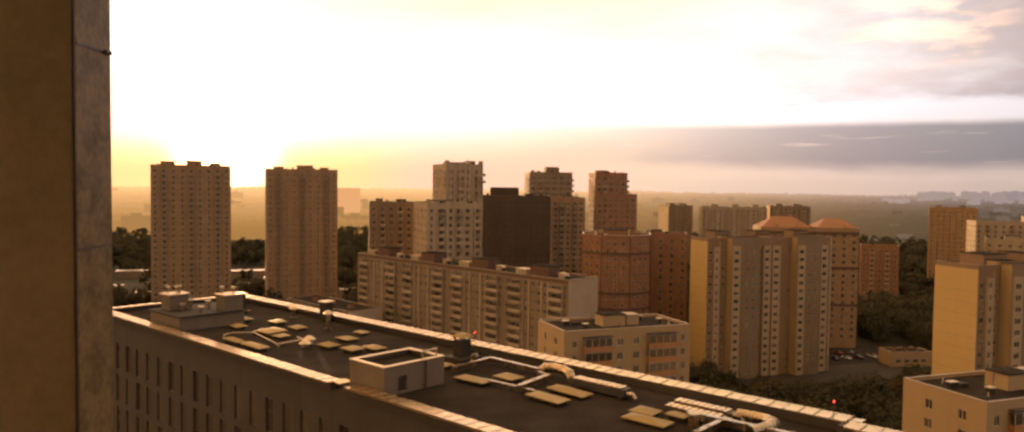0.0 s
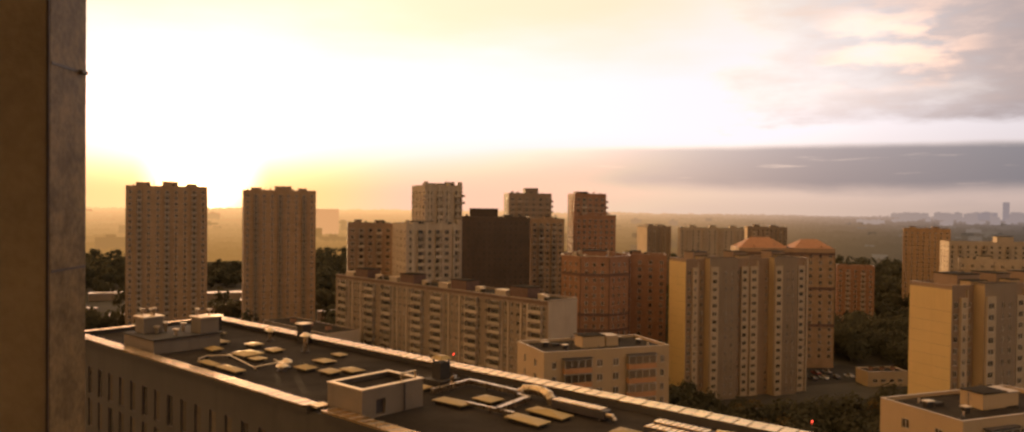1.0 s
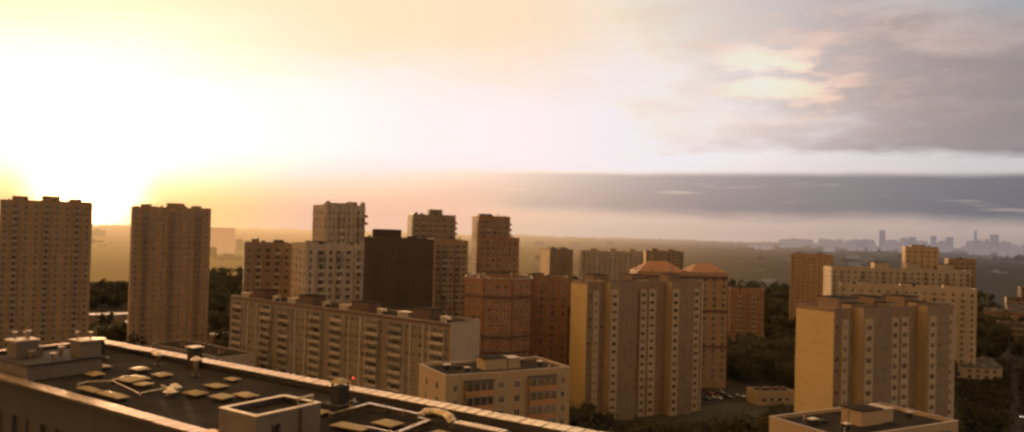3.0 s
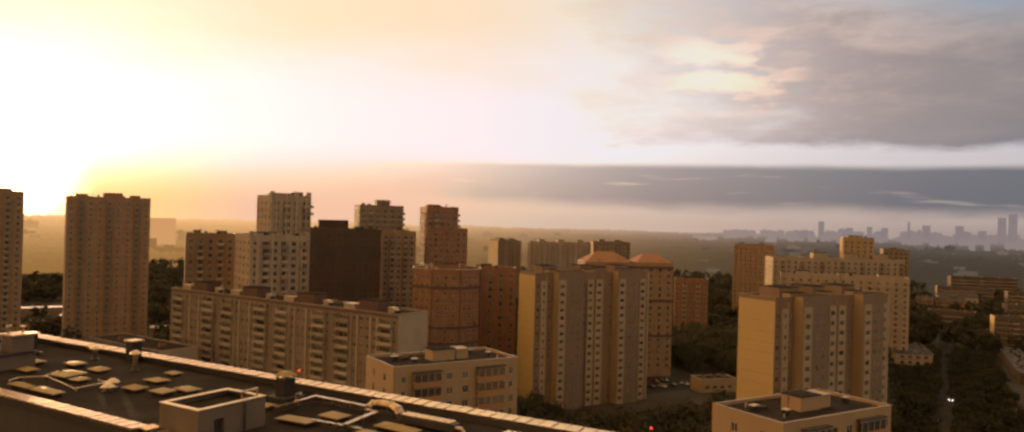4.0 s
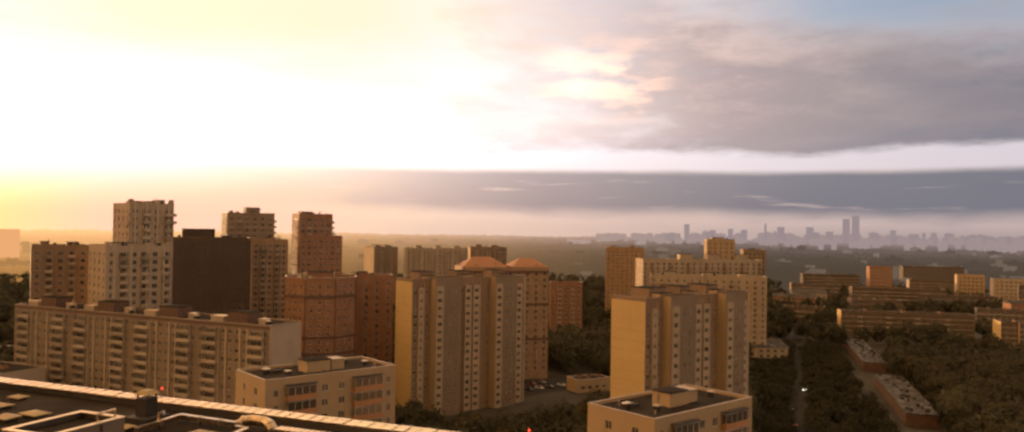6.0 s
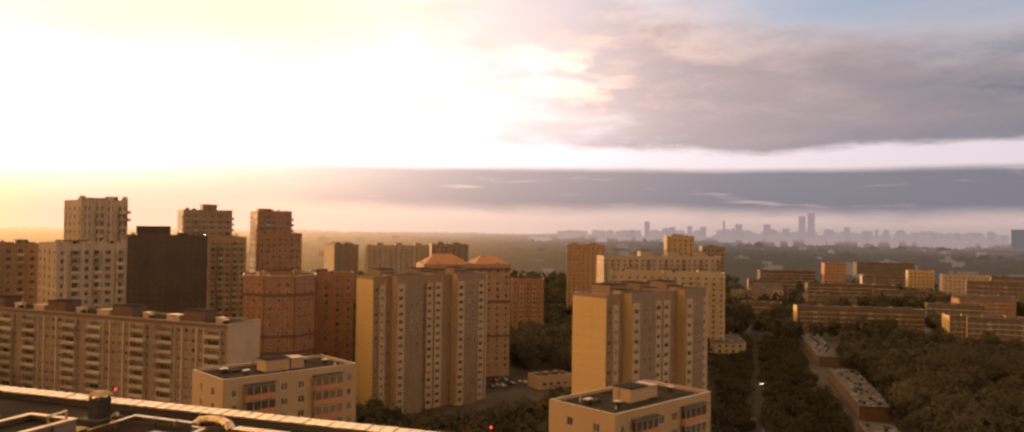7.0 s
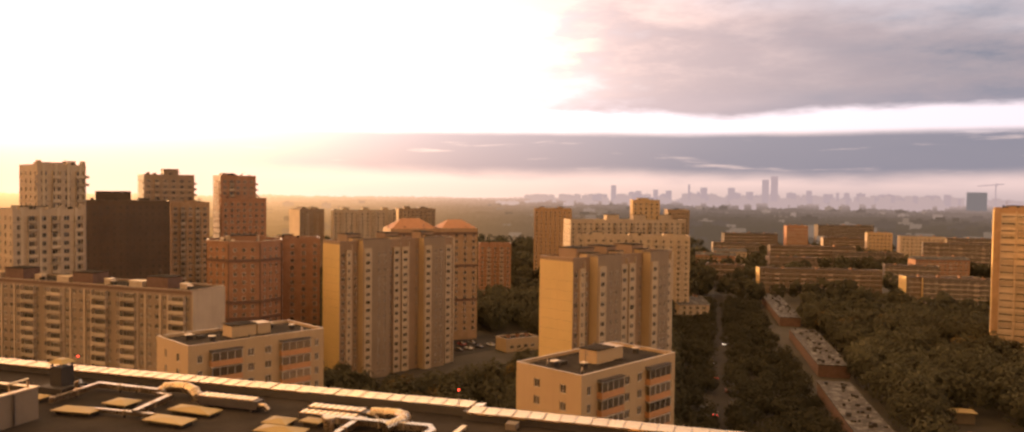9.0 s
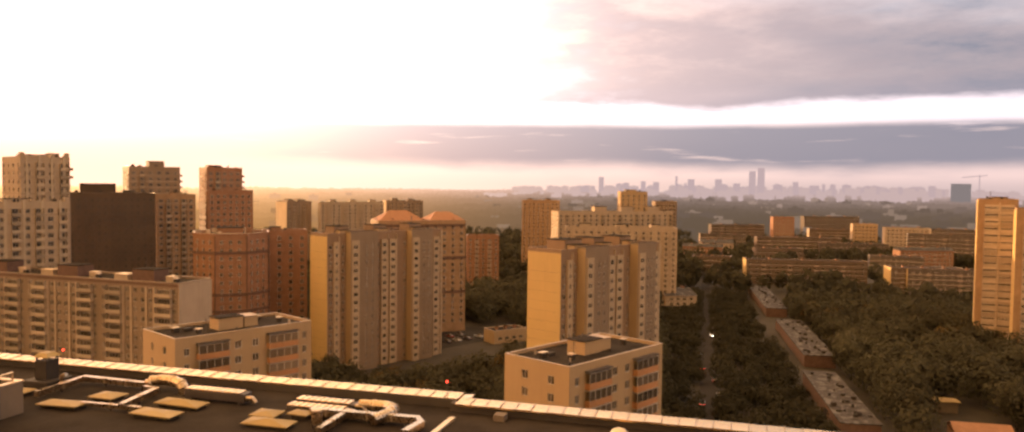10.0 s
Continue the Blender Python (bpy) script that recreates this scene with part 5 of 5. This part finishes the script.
def crown_mesh(name, seed, tall, wide, leaves, size):
    """A crown of leaf clumps gathered round limbs, uneven and with gaps."""
    rng = random.Random(seed)
    s = Soup()
    lobes = [(Vector((rng.uniform(-0.3, 0.3) * wide, rng.uniform(-0.3, 0.3) * wide, tall * rng.uniform(0.42, 0.86))), wide * rng.uniform(0.18, 0.32)) for _ in range(9)]
    for i in range(leaves):
        c, r = lobes[i % len(lobes)]
        d = Vector((rng.gauss(0, 1), rng.gauss(0, 1), rng.gauss(0, 0.8))).normalized()
        p = c + d * r * rng.uniform(0.65, 1.12)
        face = (d + Vector((rng.gauss(0, 0.22), rng.gauss(0, 0.22), rng.gauss(0, 0.22)))).normalized()
        a = face.cross(Vector((rng.gauss(0, 1), rng.gauss(0, 1), rng.gauss(0, 1)))).normalized()
        b = face.cross(a)
        k = size * rng.uniform(0.6, 1.4)
        s.quad(p - a * k - b * k * 0.5, p + a * k * 0.2 - b * k, p + a * k + b * k * 0.4, p - a * k * 0.3 + b * k)
    return s


def make_tree(seed, tall, wide, leaf, label):
    e = thing("tree", pose(0, 0, -400), label, "tree", "trees between the blocks")
    rng = random.Random(seed)
    bm = bmesh.new()
    stems = [([(0, 0, 0), (0.1, 0, tall * 0.25), (-0.05, 0.1, tall * 0.5), (0.1, 0, tall * 0.8)], 0.22)]
    for k in range(4):
        a = k * 1.6 + rng.uniform(-0.4, 0.4)
        stems.append(([(0, 0, tall * (0.35 + 0.08 * k)), (math.cos(a) * wide * 0.28, math.sin(a) * wide * 0.28, tall * (0.55 + 0.08 * k))], 0.09))
    for pts, r in stems:
        one = tube(pts, r, 6)
        me = bpy.data.meshes.new("stem")
        one.to_mesh(me)
        one.free()
        bm.from_mesh(me)
        bpy.data.meshes.remove(me)
    part("trunk", bm, BARK, e)
    part("crown", crown_mesh("crown", seed, tall, wide, 1200, 0.30), leaf, e)
    return e


def clear(x, y, gap):
    for inv, a, b, c, d in FOOT:
        q = inv @ Vector((x, y, 0))
        if a - gap < q.x < b + gap and c - gap < q.y < d + gap:
            return False
    q = LANE @ Vector((x, y, 0))
    return not (-70 < q.x < 430 and abs(q.y) < 2.2 + gap * 0.3)


FOOT.append((place(76.3, 282.0, 0, 73).inverted(), -10, 104, -44, 14))  # yard before the panel slab
OPEN = place(190.6, 142.9, 0, 38.8).inverted()
LANE = place(159.0, 176.0, 0, 41.3).inverted()
FOOT.append((place(190.6, 142.9, 0, 38.8).inverted(), -70, 270, -2, 9.5))  # open ground before the garages
FOOT.append((place(128.0, 305.0, 0, 73).inverted(), 0, 46, 0, 30))
KINDS = [make_tree(1, 13, 9, LEAF, "dark green broad-crowned tree"), make_tree(2, 16, 10, LEAF, "tall dark green tree"), make_tree(3, 11, 9, LEAF, "low spreading dark green tree"),
         make_tree(4, 13, 10, LEAF_GOLD, "tree with yellowing leaves")]
rng = random.Random(11)
count = 0
while count < 300:
    az, d = radians(rng.uniform(8, 66)), math.sqrt(rng.uniform(150**2, 420**2))
    if az < radians(34) and d > 330:
        continue
    x, y = d * math.sin(az), d * math.cos(az)
    q = OPEN @ Vector((x, y, 0))
    if not clear(x, y, 3.5) or (-90 < q.x < 280 and -6 < q.y < 60):
        continue
    k = 3 if rng.random() < 0.06 else rng.randrange(3)
    copy_thing(KINDS[k], pose(x, y, 0, 0, 0, rng.uniform(0, 360)) @ Matrix.Diagonal((1, 1, 1, 1)))
    count += 1
for t in KINDS:
    for o in (*t.children_recursive, t):
        bpy.data.objects.remove(o)


def woods(name, label, n, near, far, lo, hi, leaf, clumps, size, seed, strip=False):
    """Woodland past counting: many loose crowns in one mesh."""
    rng = random.Random(seed)
    s = Soup()
    while n:
        az, d = radians(rng.uniform(lo, hi)), math.sqrt(rng.uniform(near**2, far**2))
        x, y = d * math.sin(az), d * math.cos(az)
        low = OPEN @ Vector((x, y, 0))
        low = -90 < low.x < 280 and -6 < low.y < 60
        if strip != low:
            continue
        if not strip and noise.noise(Vector((x * 0.006, y * 0.006, seed))) < -0.25 or not clear(x, y, 4.0):
            continue
        n -= 1
        tall, wide = rng.uniform(9, 16), rng.uniform(4, 6.5)
        if low:
            tall, wide = tall * 0.42, wide * 0.6
        for _ in range(clumps):
            u = Vector((rng.gauss(0, 1), rng.gauss(0, 1), rng.gauss(0, 1))).normalized()
            p = Vector((x, y, tall * 0.58)) + Vector((u.x * wide, u.y * wide, u.z * tall * 0.42)) * rng.uniform(0.7, 1.1)
            face = (u + Vector((rng.gauss(0, 0.22), rng.gauss(0, 0.22), rng.gauss(0, 0.22)))).normalized()
            a = face.cross(Vector((rng.gauss(0, 1), rng.gauss(0, 1), rng.gauss(0, 1)))).normalized()
            b = face.cross(a)
            k = size * rng.uniform(0.6, 1.4)
            s.quad(p - a * k - b * k * 0.6, p + a * k * 0.3 - b * k, p + a * k + b * k * 0.5, p - a * k * 0.4 + b * k)
    tagged(part(name, s, leaf, None), label, "woods", kind="stuff")


woods("woodland", "dark green trees filling the ground between the blocks", 1500, 170, 460, 8, 68, LEAF, 230, 0.48, 5)
woods("low_trees", "low dark trees and bushes beside the garages and the lane", 700, 170, 520, 36, 60, LEAF, 130, 0.4, 9, True)
woods("far_woodland", "dark wooded ground beyond the blocks", 3800, 420, 1000, -40, 70, LEAF, 70, 1.25, 6)
woods("courtyard_trees", "dark trees in the courtyards by the towers", 500, 240, 480, -40, 8, LEAF, 110, 0.75, 8)

# ---- the far distance ----


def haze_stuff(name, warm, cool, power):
    """Haze put into a glowing colour for far things: warm towards the sun, mauve away from it."""
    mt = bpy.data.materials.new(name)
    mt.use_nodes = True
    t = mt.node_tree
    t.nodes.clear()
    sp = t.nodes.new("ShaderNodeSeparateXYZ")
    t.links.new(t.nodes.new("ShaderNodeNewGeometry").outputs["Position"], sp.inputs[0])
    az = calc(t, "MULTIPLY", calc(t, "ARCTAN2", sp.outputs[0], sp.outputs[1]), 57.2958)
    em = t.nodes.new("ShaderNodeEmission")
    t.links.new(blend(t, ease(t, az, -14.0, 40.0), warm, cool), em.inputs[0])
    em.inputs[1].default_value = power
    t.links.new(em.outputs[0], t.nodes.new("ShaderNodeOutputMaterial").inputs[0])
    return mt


def ridge(dist, high, rough, mt, label, seed):
    s = Soup()
    prev = None
    bumps = random.Random(seed)
    for i in range(1441):
        a = radians(-50 + 130 * i / 1440)
        h = high + rough * noise.fractal(Vector((i * 0.02, seed, 0)), 0.9, 2.0, 5) + bumps.uniform(-1.0, 1.0) * (1.5 + dist * 0.0006)
        p = (dist * math.sin(a), dist * math.cos(a))
        if prev:
            s.quad((*prev[0], 0), (*p, 0), (*p, h), (*prev[0], prev[1]))
        prev = (p, h)
    tagged(part("backdrop", s, mt, None), label, "distant land", kind="structure")


# haze is painted into each ridge's glow, paler with distance
NEAR_HAZE, FAR_HAZE = ((0.50, 0.25, 0.070), (0.095, 0.070, 0.045)), ((1.5, 0.82, 0.33), (0.42, 0.33, 0.305))
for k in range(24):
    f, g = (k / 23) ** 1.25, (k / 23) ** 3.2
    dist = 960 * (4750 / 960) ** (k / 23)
    tone = lambda i: tuple(a + (b - a) * (f, g)[i] for a, b in zip(NEAR_HAZE[i], FAR_HAZE[i]))
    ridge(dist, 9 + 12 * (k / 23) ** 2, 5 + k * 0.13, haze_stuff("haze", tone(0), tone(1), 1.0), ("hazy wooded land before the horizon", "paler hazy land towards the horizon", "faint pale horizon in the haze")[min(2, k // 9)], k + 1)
# horizon towers, chimney and crane emit one flat haze colour
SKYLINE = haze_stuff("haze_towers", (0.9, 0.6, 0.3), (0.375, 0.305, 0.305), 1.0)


# far blocks likewise glow with the haze put into their colour
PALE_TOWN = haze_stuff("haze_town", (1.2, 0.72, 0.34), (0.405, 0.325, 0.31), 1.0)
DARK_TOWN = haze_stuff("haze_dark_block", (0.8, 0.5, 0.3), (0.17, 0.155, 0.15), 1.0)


def far_tower(az, width, z, dist=4200, stuff=SKYLINE, label="faint tower in the haze on the horizon"):
    m = place(dist * math.sin(radians(az)), dist * math.cos(radians(az)), 0, az + 90)
    ob = part("far_tower", bevel_box(-width / 2, width / 2, 0, width * 0.8, 0, z, 1.0), stuff, None)
    ob.matrix_world = m
    return tagged(ob, label, "tower", "towers on the horizon")


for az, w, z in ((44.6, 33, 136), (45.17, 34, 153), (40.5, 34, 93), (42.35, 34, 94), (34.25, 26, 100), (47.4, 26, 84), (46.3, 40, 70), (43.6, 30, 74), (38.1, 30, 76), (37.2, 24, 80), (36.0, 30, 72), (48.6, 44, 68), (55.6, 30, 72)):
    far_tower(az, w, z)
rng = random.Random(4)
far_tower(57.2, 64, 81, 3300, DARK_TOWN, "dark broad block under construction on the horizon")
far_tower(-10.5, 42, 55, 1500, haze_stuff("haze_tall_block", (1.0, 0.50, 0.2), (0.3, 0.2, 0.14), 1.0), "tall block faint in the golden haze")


def far_city(name, label, spots, stuff):
    """Blocks of a far city past counting, in one mesh; spots are compass angle, distance, width, height."""
    s = Soup()
    for az, d, w, z in spots:
        m = place(d * math.sin(radians(az)), d * math.cos(radians(az)), 0, az + 90)
        one = Soup().box(-w / 2, w / 2, 0, w * 0.7, 0, z)
        if w > 26:
            one.box(-w * 0.2, w * 0.1, w * 0.1, w * 0.4, z, z + 4)
        n = len(s.v)
        s.v += [tuple(m @ Vector(q)) for q in one.v]
        s.f += [tuple(i + n for i in q) for q in one.f]
        s.m += one.m
    tagged(part(name, s, stuff, None), label, "far city", kind="stuff")


def town_spots(n, lo, hi, near, far, low, high):
    """Low at the edges of the stretch, taller in its middle."""
    for _ in range(n):
        u = rng.random()
        yield lo + (hi - lo) * u, rng.uniform(near, far), rng.uniform(14, 48), rng.uniform(low, low + (high - low) * math.sin(math.pi * u) ** 0.5)


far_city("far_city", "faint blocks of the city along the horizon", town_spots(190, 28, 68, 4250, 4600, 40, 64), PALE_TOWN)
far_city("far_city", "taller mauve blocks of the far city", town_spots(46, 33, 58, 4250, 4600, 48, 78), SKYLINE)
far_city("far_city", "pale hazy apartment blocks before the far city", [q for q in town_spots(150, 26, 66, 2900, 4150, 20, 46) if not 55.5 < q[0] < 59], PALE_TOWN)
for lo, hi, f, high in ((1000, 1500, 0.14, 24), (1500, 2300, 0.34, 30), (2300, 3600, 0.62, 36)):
    # blocks emit a darker mix of the ridge haze for their distance
    mixed = lambda i: tuple((a + (b - a) * f) * 0.8 for a, b in zip(NEAR_HAZE[i], FAR_HAZE[i]))
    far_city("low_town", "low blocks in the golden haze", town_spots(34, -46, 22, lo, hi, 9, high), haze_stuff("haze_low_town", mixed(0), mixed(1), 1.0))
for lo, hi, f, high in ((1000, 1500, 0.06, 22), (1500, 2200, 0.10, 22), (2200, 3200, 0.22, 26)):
    # suburb colours hold the haze too, raised or lowered by gain
    lit = lambda gain: haze_stuff("haze_suburb", (0.5, 0.28, 0.1), tuple((a + (b - a) * f) * gain for a, b in zip(NEAR_HAZE[1], FAR_HAZE[1])), 1.0)
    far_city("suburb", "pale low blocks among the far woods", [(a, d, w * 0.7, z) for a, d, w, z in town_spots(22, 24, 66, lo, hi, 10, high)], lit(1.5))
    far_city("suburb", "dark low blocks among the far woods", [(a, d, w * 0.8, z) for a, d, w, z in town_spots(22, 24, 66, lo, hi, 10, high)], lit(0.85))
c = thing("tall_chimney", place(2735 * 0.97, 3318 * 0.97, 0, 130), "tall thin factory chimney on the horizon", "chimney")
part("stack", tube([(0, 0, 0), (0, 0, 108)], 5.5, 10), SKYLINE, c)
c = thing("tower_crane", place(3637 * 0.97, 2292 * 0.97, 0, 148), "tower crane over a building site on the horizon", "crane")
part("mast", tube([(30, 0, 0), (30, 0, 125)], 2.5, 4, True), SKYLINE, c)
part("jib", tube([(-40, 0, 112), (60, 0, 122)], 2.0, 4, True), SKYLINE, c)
